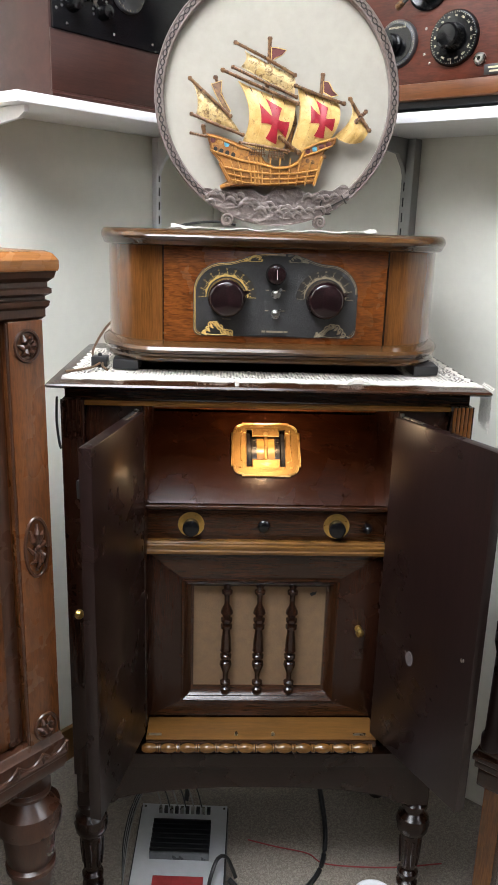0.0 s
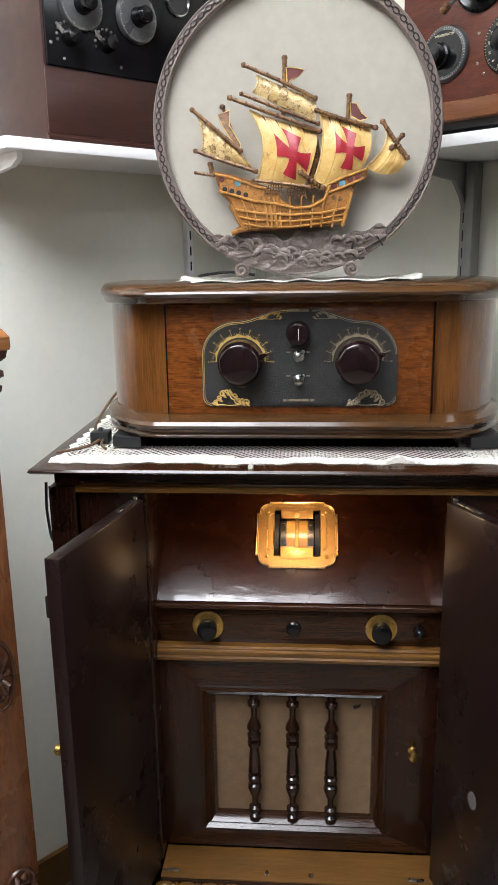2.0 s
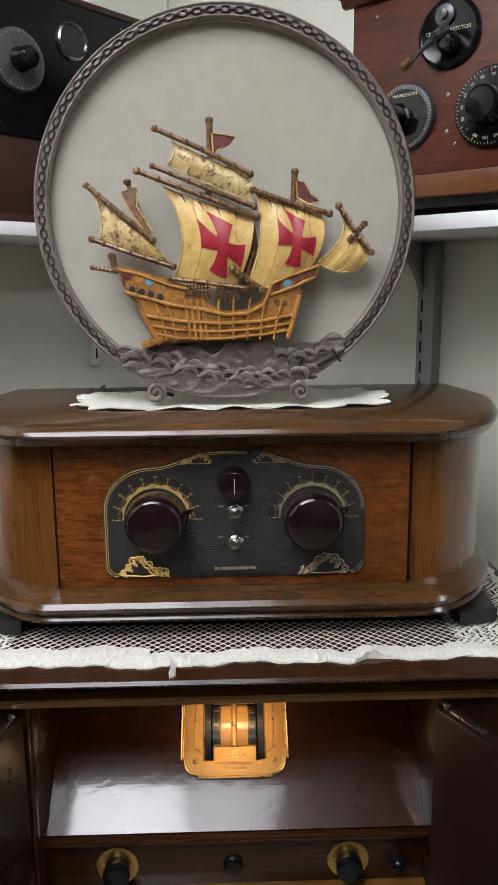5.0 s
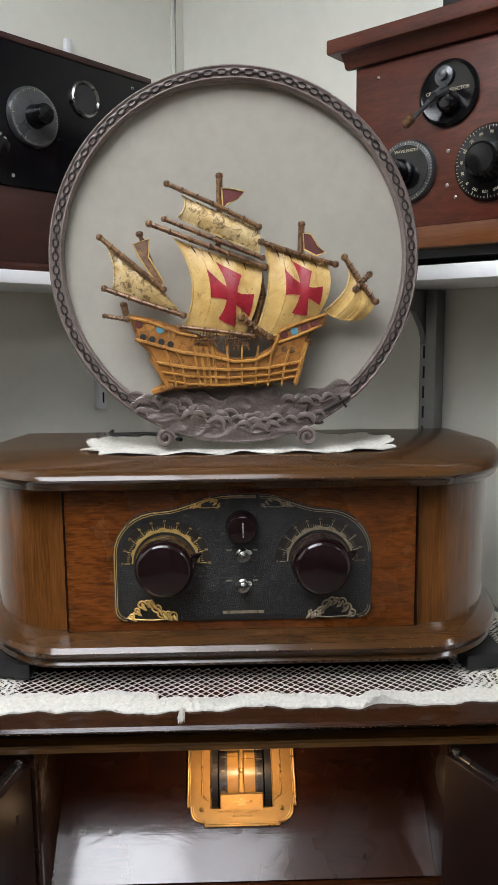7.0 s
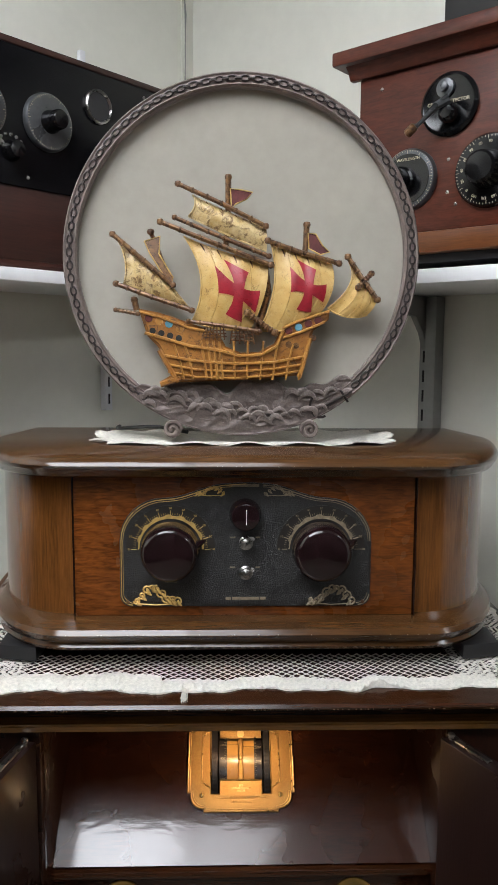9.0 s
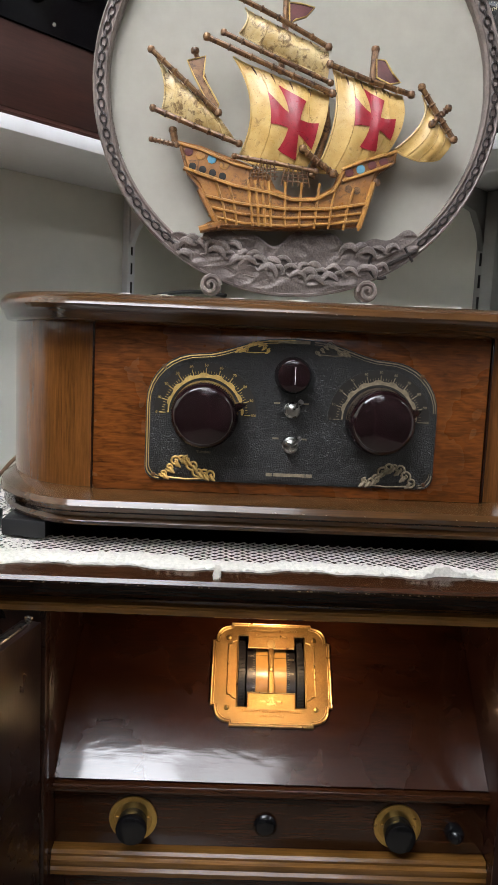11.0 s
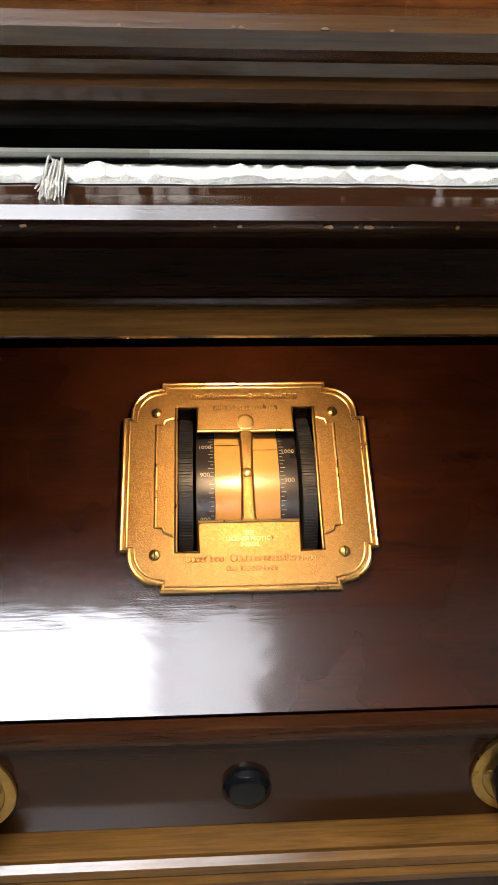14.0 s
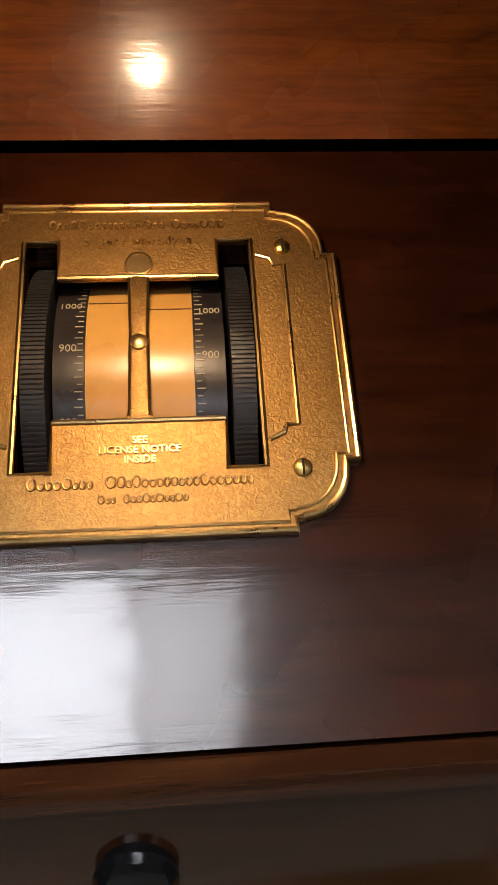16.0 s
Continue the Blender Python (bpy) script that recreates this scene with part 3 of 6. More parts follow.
for x in (-0.318, 0.318):
    for y in (-0.02, 0.29):
        lg = part("leg", lathe(leg, Matrix.Translation((x, y, 0.0)), 24), M_LOW, con)
        part("leg_block", box(x - 0.021, x + 0.021, y - 0.021, y + 0.021, 0.2505, 0.3345, 0.002), M_LOW, lg)
        for k in range(8):
            a = 2 * math.pi * k / 8
            part("flute", tube([(x + 0.0185 * math.cos(a), y + 0.0185 * math.sin(a), 0.098), (x + 0.0195 * math.cos(a), y + 0.0195 * math.sin(a), 0.13), (x + 0.0215 * math.cos(a), y + 0.0215 * math.sin(a), 0.162)], [0.0012, 0.0035, 0.0025], None, 6), M_LOW, lg)
part("stretcher", box(-0.30, 0.30, 0.27, 0.30, 0.058, 0.082, 0.003), M_DARK, con)

# open doors
for s, hx, hy, fx, fy in ((-1, -0.206, -0.050, -0.256, -0.272), (1, 0.208, -0.050, 0.310, -0.258)):
    h, f = Vector((hx, hy, 0)), Vector((fx, fy, 0))
    d = (f - h)
    w = d.length
    ang = math.degrees(math.atan2(d.y, d.x))
    mm = Matrix.Translation(h) @ pose(0, 0, 0, 0, 0, ang)
    t0, t1 = (-0.019, 0.0) if s < 0 else (0.0, 0.019)
    b = box(0.002, w, t0, t1, 0.424, 1.031, 0.0012)
    bmesh.ops.transform(b, matrix=mm, verts=b.verts)
    door = part("door", b, M_DOOR, con, "open dark door, its plain inner face dulled and scuffed")
    b = box(0.016, 0.062, t0 + 0.006, t1 - 0.006, 1.0312, 1.0335, 0.0006)
    bmesh.ops.transform(b, matrix=mm, verts=b.verts)
    part("latch_plate", b, M_STEEL, door, "thin steel plate on the top edge")
    hb = lathe([(0.004, 0), (0.004, 0.006), (0.0028, 0.0065), (0.0028, 0.0095), (0.004, 0.0105), (0.0035, 0.0125), (0, 0.0135)], mm @ Matrix.Translation((0.008, (t0 + t1) / 2, 1.024)), 12)
    part("hinge_pin", hb, M_STEEL, door)
    out = -1 if s < 0 else 1
    yk = t0 if s < 0 else t1
    kn = lathe([(0.006, 0), (0.006, 0.002), (0.003, 0.004), (0.003, 0.010), (0.007, 0.014), (0.0075, 0.019), (0.005, 0.022), (0, 0.0225)], mm @ Matrix.Translation((w - 0.025, yk, 0.765)) @ pose(0, 0, 0, 90 * (1 if s < 0 else -1), 0, 0), 18)
    part("knob", kn, M_BRASS, door, "small brass door knob")
    kn = box(w - 0.012, w - 0.004, yk - 0.006 if s < 0 else yk, yk if s < 0 else yk + 0.006, 0.955, 0.982, 0.0015)
    bmesh.ops.transform(kn, matrix=mm, verts=kn.verts)
    part("hinge_leaf", kn, M_BLKMATT, door)
    if s > 0:
        b = prism([(0.090 + 0.009 * math.cos(a), 0.628 + 0.013 * math.sin(a)) for a in [2 * math.pi * k / 20 for k in range(20)]], -0.0006, -0.0001, "xz")
        bmesh.ops.transform(b, matrix=mm, verts=b.verts)
        part("sticker_mark", b, plain("pale_residue", (0.10, 0.085, 0.085), 0.6), door, "pale oval glue mark")
        b = lathe([(0.004, 0), (0.0035, 0.0015), (0, 0.002)], mm @ Matrix.Translation((w - 0.022, 0.0, 0.69)) @ pose(0, 0, 0, 90, 0, 0), 12)
        part("stud", b, M_STEEL, door)

# brass pull on the grille panel, knobs of the control rail
turned = [(0.0065, 0), (0.0068, 0.002), (0.0035, 0.004), (0.0032, 0.009), (0.006, 0.012), (0.0078, 0.017), (0.0070, 0.021), (0.003, 0.0235), (0, 0.024)]
part("pull_knob", lathe(turned, Matrix.Translation((0.184, 0.0, 0.6115)) @ pose(0, 0, 0, 90, 0, 0), 20), M_BRASS, con, "small turned brass pull")
for x in (-0.1285, 0.1315):
    ro = part("rosette", lathe([(0.0232, 0), (0.0236, 0.001), (0.0232, 0.0022), (0.0185, 0.0028), (0.0180, 0.0022), (0.0, 0.0022)], Matrix.Translation((x, 0.002, 0.8145)) @ pose(0, 0, 0, 90, 0, 0), 36), M_BRASS, con, "round brass backplate")
    for dx in (-0.015, 0.015):
        part("screw", lathe([(0.0022, 0), (0.002, 0.001), (0, 0.0014)], Matrix.Translation((x + dx, -0.0006, 0.8155)) @ pose(0, 0, 0, 90, 0, 0), 10), M_RIM, ro)
    kb = [(0.0140, 0.0), (0.0146, 0.004), (0.0150, 0.014), (0.0142, 0.0168), (0.0128, 0.0176), (0.0, 0.0170)]
    part("knob", lathe(kb, Matrix.Translation((x, -0.0003, 0.8125)) @ pose(0, 0, 0, 90, 0, 0), 36), M_BLACK, ro, "black round tuning knob")
for x, r, q in ((0.001, 0.0112, 0.36), (0.187, 0.0088, 0.9)):
    part("switch_knob", lathe([(r, 0), (r * 1.04, 0.003), (r, 0.009 * q), (r * 0.9, 0.014 * q), (r * 0.7, 0.0172 * q), (r * 0.4, 0.019 * q), (0, 0.0195 * q)], Matrix.Translation((x, 0.002, 0.812)) @ pose(0, 0, 0, 90, 0, 0), 24), M_BLACK, con, "small black switch knob")

# dial escutcheon on the sloping board: local x across, local y up the slope, local z out of it
SM = Matrix(((1, 0, 0, 0.0050), (0, SLD.y, SLN.y, 0), (0, SLD.z, SLN.z, 0), (0, 0, 0, 1)))
PC = SL0 + SLD * 0.1140
SM.translation = Vector((0.0050, PC.y, PC.z))


def corner_arc(vc, vt, k=6):
    """Outline of one corner, from the top edge to the side: a step, a bulging arc, a step."""
    pts = [(0.0440, vt), (0.0440, vt - 0.0035), (0.0462, vt - 0.0035)]
    for i in range(k + 1):
        a = math.pi / 2 * i / k
        pts.append((0.0462 + 0.0138 * math.sin(a), vc + 0.0025 + (vt - vc - 0.0065) * math.cos(a)))
    return pts + [(0.0600, vc), (0.0640, vc)]


def plate_outline():
    up, lo = corner_arc(0.0340, 0.0550), corner_arc(0.0383, 0.0595)
    o = list(up)
    o += [(x, -y) for x, y in reversed(lo)]
    o += [(-x, -y) for x, y in lo]
    o += [(-x, y) for x, y in reversed(up)]
    return o


# opening: two tall thumb slots joined by a window
OPEN = [(-0.0362, 0.0400), (-0.0252, 0.0400), (-0.0252, 0.0263), (0.0252, 0.0263), (0.0252, 0.0400), (0.0362, 0.0400), (0.0362, -0.0392), (0.0252, -0.0392), (0.0252, -0.0237), (-0.0252, -0.0237), (-0.0252, -0.0392), (-0.0362, -0.0392)]


def plate_with_hole(outer, inner, z0, z1):
    b = bmesh.new()
    lo = [b.verts.new((x, y, z1)) for x, y in outer]
    li = [b.verts.new((x, y, z1)) for x, y in inner]
    es = [b.edges.new((v[i], v[(i + 1) % len(v)])) for v in (lo, li) for i in range(len(v))]
    bmesh.ops.triangle_fill(b, use_beauty=True, use_dissolve=False, edges=es)
    for ring in (lo, li):
        n = len(ring)
        base = [b.verts.new((v.co.x, v.co.y, z0)) for v in ring]
        for i in range(n):
            b.faces.new((ring[i], ring[(i + 1) % n], base[(i + 1) % n], base[i]))
    return b


def sloped(bm):
    bmesh.ops.transform(bm, matrix=SM, verts=bm.verts)
    return bm


hole = [(-0.0375, 0.0412), (0.0375, 0.0412), (0.0375, -0.0404), (-0.0375, -0.0404)]
sheet = [(-0.2105, -0.1140), (0.2140, -0.1140), (0.2140, 0.0797), (-0.2105, 0.0797)]
part("sloping_board", sloped(plate_with_hole(sheet, hole, -thick, 0.0)), M_SLOPE, con, "glossy red-brown sloping dial board", False)
esc = part("dial_escutcheon", sloped(plate_with_hole(plate_outline(), OPEN, 0.0002, 0.0026)), M_PLATE, con, "hammered brass dial plate with stepped corners")
for f, z in ((0.985, 0.0029), (0.945, 0.0027)):
    b = tube([(x * f, y * f, z) for x, y in plate_outline()], 0.0010 if f > 0.95 else 0.0005, None, 8, True, 1.0, (0, 0, 1))
    part("rim", sloped(b), M_RIM, esc, "polished raised rim")
b = tube([(x, y, 0.0027) for x, y in OPEN], 0.0009, None, 8, True, 1.0, (0, 0, 1))
part("opening_edge", sloped(b), M_RIM, esc)
for s in (-1, 1):
    pts = [(s * 0.0375, 0.034), (s * 0.0420, 0.0325), (s * 0.0430, 0.0300), (s * 0.0465, 0.0300), (s * 0.0465, -0.0265), (s * 0.0430, -0.0265), (s * 0.0420, -0.0290), (s * 0.0375, -0.0310)]
    part("side_border", sloped(tube([(x, y, 0.0027) for x, y in pts], 0.0008, None, 8, False, 1.0, (0, 0, 1))), M_RIM, esc)
    for v in (0.0370, -0.0403):
        sc = part("screw", sloped(lathe([(0.0028, 0.0024), (0.0027, 0.0034), (0.0018, 0.0041), (0, 0.0043)], Matrix.Translation((s * 0.0465, v, 0)), 16)), M_BRASS, esc)
        part("slot", sloped(box(s * 0.0465 - 0.0003, s * 0.0465 + 0.0003, v - 0.0024, v + 0.0024, 0.0038, 0.00445)), M_HOLESHADE, sc)
# centre bar with a small boss
b = prism([(-0.0022, 0.0263), (0.0022, 0.0263), (0.0030, 0.024), (0.0026, 0.008), (0.0032, 0.003), (0.0026, -0.001), (0.0030, -0.0185), (0.0042, -0.0237), (-0.0042, -0.0237), (-0.0030, -0.0185), (-0.0026, -0.001), (-0.0032, 0.003), (-0.0026, 0.008), (-0.0030, 0.024)], 0.0012, 0.0036, "xy", 0.0005)
bar = part("centre_bar", sloped(b), M_PLATE, esc)
part("boss", sloped(lathe([(0.0028, 0.003), (0.0026, 0.0044), (0.0012, 0.005), (0, 0.005)], Matrix.Translation((0, 0.002, 0)), 16)), M_RIM, bar)
for s in (-1, 1):
    part("bar_edge", sloped(tube([(s * 0.0030, 0.0255, 0.0034), (s * 0.0026, 0.006, 0.0036), (s * 0.0030, -0.0225, 0.0034)], 0.0005, None, 6)), M_RIM, bar)
part("medallion", sloped(lathe([(0.0046, 0.0026), (0.0046, 0.0032), (0.0040, 0.0033), (0.0038, 0.0029), (0, 0.0029)], Matrix.Translation((0, 0.0312, 0)), 28)), M_RIM, esc)
ml = random.Random(12)
for u0, u1, v, h, bow in ((-0.0285, -0.0205, 0.0468, 0.0034, 0), (-0.0190, 0.0085, 0.0468, 0.0034, 0), (0.0110, 0.0265, 0.0468, 0.0034, 0), (-0.0315, -0.0125, -0.0425, 0.0036, 1), (-0.0095, 0.0330, -0.0425, 0.0036, 1), (-0.0115, -0.0070, -0.0476, 0.0024, 0), (-0.0045, 0.0135, -0.0476, 0.0024, 0)):
    word, u = bmesh.new(), u0
    while u < u1 - 0.0006:
        hh = h * ml.choice((0.60, 0.64, 0.68, 0.95)) if u > u0 else h
        w = hh * ml.uniform(0.55, 0.8)
        oval = [SM @ Vector((u + w / 2 + 0.5 * w * math.cos(a), v - (h - hh) / 2 + 0.5 * hh * math.sin(a), 0.0027)) for a in [2 * math.pi * q / 9 for q in range(9)]]
        word = tube(oval, 0.00032, word, 5, True, 1.0, SLN)
        u += w + 0.00055
    tagged(part("maker_bar", word, M_PLATEW, esc, "raised maker's name as a row of plain ovals"), "raised maker's name as a row of plain ovals", "", "", "stuff")
writing("Super Heterodyne", 0.0046, SM @ Matrix.Translation((0, 0.0400, 0.0029)), M_RIM, esc)
for txt, v in (("SEE", -0.0300), ("LICENSE NOTICE", -0.0330), ("INSIDE", -0.0360)):
    writing(txt, 0.0031, SM @ Matrix.Translation((0, v, 0.0029)), M_RIM, esc)
# drums and thumb wheels behind the opening
RD, CV = 0.047, 0.0013


def drum(x0, x1, r, a0=-62, a1=62, n=26):
    """Part of a cylinder whose axis runs across, bulging out of the slope."""
    b = bmesh.new()
    rows = []
    for i in range(n + 1):
        a = radians(a0 + (a1 - a0) * i / n)
        rows.append([b.verts.new((x, CV + r * math.sin(a), -RD + 0.0008 + r * math.cos(a))) for x in (x0, x1)])
    for p, q in zip(rows, rows[1:]):
        b.faces.new((p[0], p[1], q[1], q[0]))
    for k in (0, 1):
        c = b.verts.new(((x0, x1)[k], CV, -RD))
        for p, q in zip(rows, rows[1:]):
            b.faces.new((c, p[k], q[k]) if k else (c, q[k], p[k]))
    return b


for s in (-1, 1):
    dr = part("dial_drum", sloped(drum(min(s * 0.0024, s * 0.0165), max(s * 0.0024, s * 0.0165), RD)), M_AMBER, con, "amber celluloid dial drum")
    part("scale_band", sloped(drum(min(s * 0.0166, s * 0.0262), max(s * 0.0166, s * 0.0262), RD)), M_DRUM, dr, "black scale band with pale figures")
    tk = bmesh.new()
    for i in range(-14, 15):
        a = math.asin((i * 0.0022) / RD)
        w = 0.0026 if i % 2 == 0 else 0.0016
        mt = Matrix.Translation((s * (0.0172 + w / 2), CV + RD * math.sin(a), -RD + 0.0009 + RD * math.cos(a))) @ pose(0, 0, 0, -math.degrees(a), 0, 0)
        tk = bars([w], 0.0003, 0, mt, tk, 0.0002)
    part("tick_marks", sloped(tk), M_PALE, dr)
    off = 0.0 if s < 0 else -0.0035
    for txt, v in (("1000", 0.0192), ("900", 0.0020), ("800", -0.0205)):
        a = math.asin(max(-1, min(1, (v + off - CV) / RD)))
        mt = SM @ Matrix.Translation((s * 0.0217, CV + RD * math.sin(a), -RD + 0.0010 + RD * math.cos(a))) @ pose(0, 0, 0, -math.degrees(a), 0, 0)
        writing(txt, 0.0036, mt, M_PALE, dr, "figure", 0.0001)
    # hairline across the amber
    a = math.asin((0.0205 + off - CV) / RD)
    mt = Matrix.Translation((s * 0.0095, CV + RD * math.sin(a), -RD + 0.0009 + RD * math.cos(a))) @ pose(0, 0, 0, -math.degrees(a), 0, 0)
    part("hairline", sloped(bars([0.0135], 0.00035, 0, mt, None, 0.0002)), M_SPAR, dr)
    wheel = part("thumb_wheel", sloped(drum(min(s * 0.0278, s * 0.0350), max(s * 0.0278, s * 0.0350), RD + 0.0040)), M_WHEEL, con, "ribbed black thumb wheel")
    rb = bmesh.new()
    for i in range(-34, 35):
        a = radians(i * 1.7)
        mt = Matrix.Translation((s * 0.0314, CV + (RD + 0.0041) * math.sin(a), -RD + 0.0008 + (RD + 0.0041) * math.cos(a))) @ pose(0, 0, 0, -math.degrees(a), 0, 0)
        rb = bars([0.0070], 0.0007, 0, mt, rb, 0.0008)
    part("rib", sloped(rb), M_WHEEL, wheel)
# black plate added behind the opening, standing in for the shade inside
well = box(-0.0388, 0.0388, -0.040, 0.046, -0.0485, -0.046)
part("dial_shade_plate", sloped(well), M_HOLESHADE, con)

# dial lamp behind the rail
lm = thing("dial_lamp", "small warm lamp in a black holder behind the rail", "lamp", (0.006, 0.015, 1.0490))
part("holder", box(-0.008, 0.018, 0.006, 0.010, 1.0293, 1.0490, 0.001), M_BLKMATT, lm)
part("bulb", lathe([(0.0, -0.012), (0.0035, -0.011), (0.0042, -0.006), (0.0042, 0.006), (0.0035, 0.011), (0.0, 0.012)], Matrix.Translation((0.006, 0.0175, 1.0345)) @ pose(0, 0, 0, 0, 90, 0), 14), M_BULB, lm, "lit tubular bulb")
part("reflector", lathe([(0.0245, 0.0), (0.0245, 0.001), (0.010, 0.004)], Matrix.Translation((0.000, 0.020, 1.0368)) @ pose(0, 0, 0, -8, 0, 0), 36), M_CREAM, lm, "cream reflector disc")
for x in (-0.040, 0.050):
    e = part("bracket_screw", lathe([(0.005, 0), (0.0055, 0.004), (0.003, 0.010), (0.0, 0.011)], Matrix.Translation((x, -0.003, 1.0495)) @ pose(0, 0, 0, 180, 0, 0), 12), M_BLKMATT, con)

# ---- lace runner on the console ----
lace = thing("lace_runner", "white crocheted lace runner, scalloped and lying crooked on the console top", "lace runner", (0, 0.1, TOPZ))


def lace_front(x):
    return -0.052 + 0.004 * math.sin(x * 31 + 0.6) + 0.0025 * math.sin(x * 83) + 0.0015 * math.sin(x * 190 + 1) + (0.012 * math.exp(-((x - 0.145) / 0.018) ** 2))


b = bmesh.new()
cols = []
NX = 260
for i in range(NX + 1):
    x = -0.338 + 0.686 * i / NX
    y0 = lace_front(x)
    wid = 0.029 + 0.008 * noise.noise((x * 14, 3.3, 0)) + 0.012 * (x < -0.08)
    lift = 0.007 * math.exp(-((x - 0.145) / 0.014) ** 2)
    col = []
    for j in range(7):
        f = j / 6
        zz = TOPZ + 0.0012 + 0.0026 * math.sin(math.pi * min(1, f + 0.12)) + 0.0034 * noise.noise((x * 230, f * 8, 1)) + lift * (1 - f)
        col.append(b.verts.new((x, y0 + wid * f + 0.0012 * noise.noise((x * 220, f * 9, 4)), max(zz, TOPZ + 0.0008))))
    low = [b.verts.new((v.co.x, v.co.y, TOPZ + 0.0004)) for v in (col[0], col[-1])]
    cols.append((col, low))
for (c0, l0), (c1, l1) in zip(cols, cols[1:]):
    for j in range(6):
        b.faces.new((c0[j], c1[j], c1[j + 1], c0[j + 1]))
    b.faces.new((l0[0], l1[0], c1[0], c0[0]))
    b.faces.new((c0[6], c1[6], l1[1], l0[1]))
part("border", b, M_LACE, lace, "thick white crocheted edge")
b = bmesh.new()
for i in range(-5, 66):
    for sgn in (1, -1):
        x0 = -0.33 + i * 0.0105
        pts = []
        for k in range(8):
            f = k / 7
            x = x0 + sgn * (f - 0.5) * 0.074 + 0.0007 * math.sin(k * 2.1 + i)
            pts.append((x, -0.034 + 0.075 * f, TOPZ + 0.0014 + 0.0005 * sgn))
        if all(-0.335 < p[0] < 0.345 for p in pts):
            b = tube(pts, 0.00055, b, 4)
part("netting", b, M_LACE, lace, "open diamond netting")
for s in (-1, 1):
    b = bmesh.new()
    g, h = 36, 96
    vs = {}
    for i in range(g + 1):
        for j in range(h + 1):
            x = s * (0.235 + 0.105 * i / g) + 0.006 + 0.0006 * noise.noise((i * 0.9, j * 0.7, 5))
            y = -0.034 + 0.30 * j / h + 0.0006 * noise.noise((i * 0.8, j * 0.9, 9))
            if i > g - 3:
                x += s * 0.003 * math.sin(j * 0.55)
            vs[i, j] = b.verts.new((x, y, TOPZ + 0.0016 + 0.0012 * noise.noise((x * 90, y * 90, 2))))
    for i in range(g):
        for j in range(h):
            # worked flowers of close stitches between open mesh
            fx, fy = (i % 12) - 5.5, (j % 12) - 5.5
            open_mesh = (i + 2 * j) % 3 == 0 if fx * fx + fy * fy < 20 else (i % 2 and j % 2) or (i % 3 == 0 and j % 2 == 0)
            if i > g - 4 or not open_mesh:
                b.faces.new((vs[i, j], vs[i + 1, j], vs[i + 1, j + 1], vs[i, j + 1]))
    part("end_panel", b, M_LACE, lace, "closely worked lace end")
b = bmesh.new()
dv = {}
for i in range(15):
    for j in range(31):
        y, z = -0.062 + 0.0040 * i, TOPZ + 0.0015 - 0.0026 * j
        dv[i, j] = b.verts.new((0.3635 + 0.0022 * noise.noise((y * 120, z * 60, 3)) + (0.003 if j < 2 else 0.0), y + 0.002 * math.sin(j * 0.9), z))
for i in range(14):
    for j in range(30 - (i * 5) % 7):
        if not (i % 2 and j % 2):
            b.faces.new((dv[i, j], dv[i + 1, j], dv[i + 1, j + 1], dv[i, j + 1]))
bmesh.ops.delete(b, geom=[v for v in b.verts if not v.link_faces], context="VERTS")
part("overhang", b, M_LACE, lace, "lace end hanging over the side of the console")
rt = random.Random(5)
b = bmesh.new()
for k in range(46):
    dx, dz = rt.gauss(0, 0.0012), abs(rt.gauss(0, 0.0018))
    b = tube([(-0.055 + 0.4 * dx, -0.050, TOPZ + 0.002 + 0.5 * dz), (-0.055 + dx, -0.058, TOPZ + 0.003 + dz), (-0.0555 + 1.3 * dx, -0.064 + rt.uniform(-0.002, 0.001), TOPZ + 0.001 + 0.5 * dz), (-0.056 + 1.5 * dx, -0.0685 + rt.uniform(-0.003, 0.001), TOPZ - rt.uniform(0.0, 0.006))], [0.00035, 0.00035, 0.0003, 0.0002], b, 4)
part("tassel", b, M_LACE, lace)

# cord switch with its cords on the runner
sw = thing("cord_switch", "small black in-line switch on a brown twisted cord, on the lace", "switch", (-0.29, 0.05, TOPZ + 0.003))
part("body", box(-0.305, -0.277, 0.045, 0.07, TOPZ + 0.003, TOPZ + 0.021, 0.002), M_BLKMATT, sw)
part("toggle", lathe([(0.004, 0), (0.003, 0.005), (0, 0.006)], Matrix.Translation((-0.291, 0.057, TOPZ + 0.021)), 10), M_BLKMATT, sw)
for pts in ([(-0.290, 0.045, TOPZ + 0.010), (-0.300, 0.02, TOPZ + 0.007), (-0.318, 0.0, TOPZ + 0.006), (-0.338, -0.012, TOPZ + 0.005)],
            [(-0.285, 0.045, TOPZ + 0.010), (-0.282, 0.025, TOPZ + 0.008), (-0.272, 0.01, TOPZ + 0.005)],
            [(-0.300, 0.07, TOPZ + 0.012), (-0.312, 0.11, TOPZ + 0.02), (-0.300, 0.17, TOPZ + 0.05), (-0.275, 0.23, TOPZ + 0.08)]):
    part("cord", tube(smooth_path(pts, 6), 0.0022, None, 8), M_CORD, sw)
hc = thing("loose_cord", "dark cord hanging down beside the console", "cord", (-0.349, -0.03, 0.97))
part("strand", tube(smooth_path([(-0.349, -0.035, 1.05), (-0.351, -0.035, 1.01), (-0.348, -0.036, 0.975), (-0.345, -0.036, 0.962)], 6), 0.0022, None, 6), M_BCORD, hc)

# ---- the table radio ----
RX = 0.010
rad = thing("table_radio", "walnut table radio with rounded ends and a black crackle dial panel", "radio", (RX, 0.13, TOPZ + 0.004))


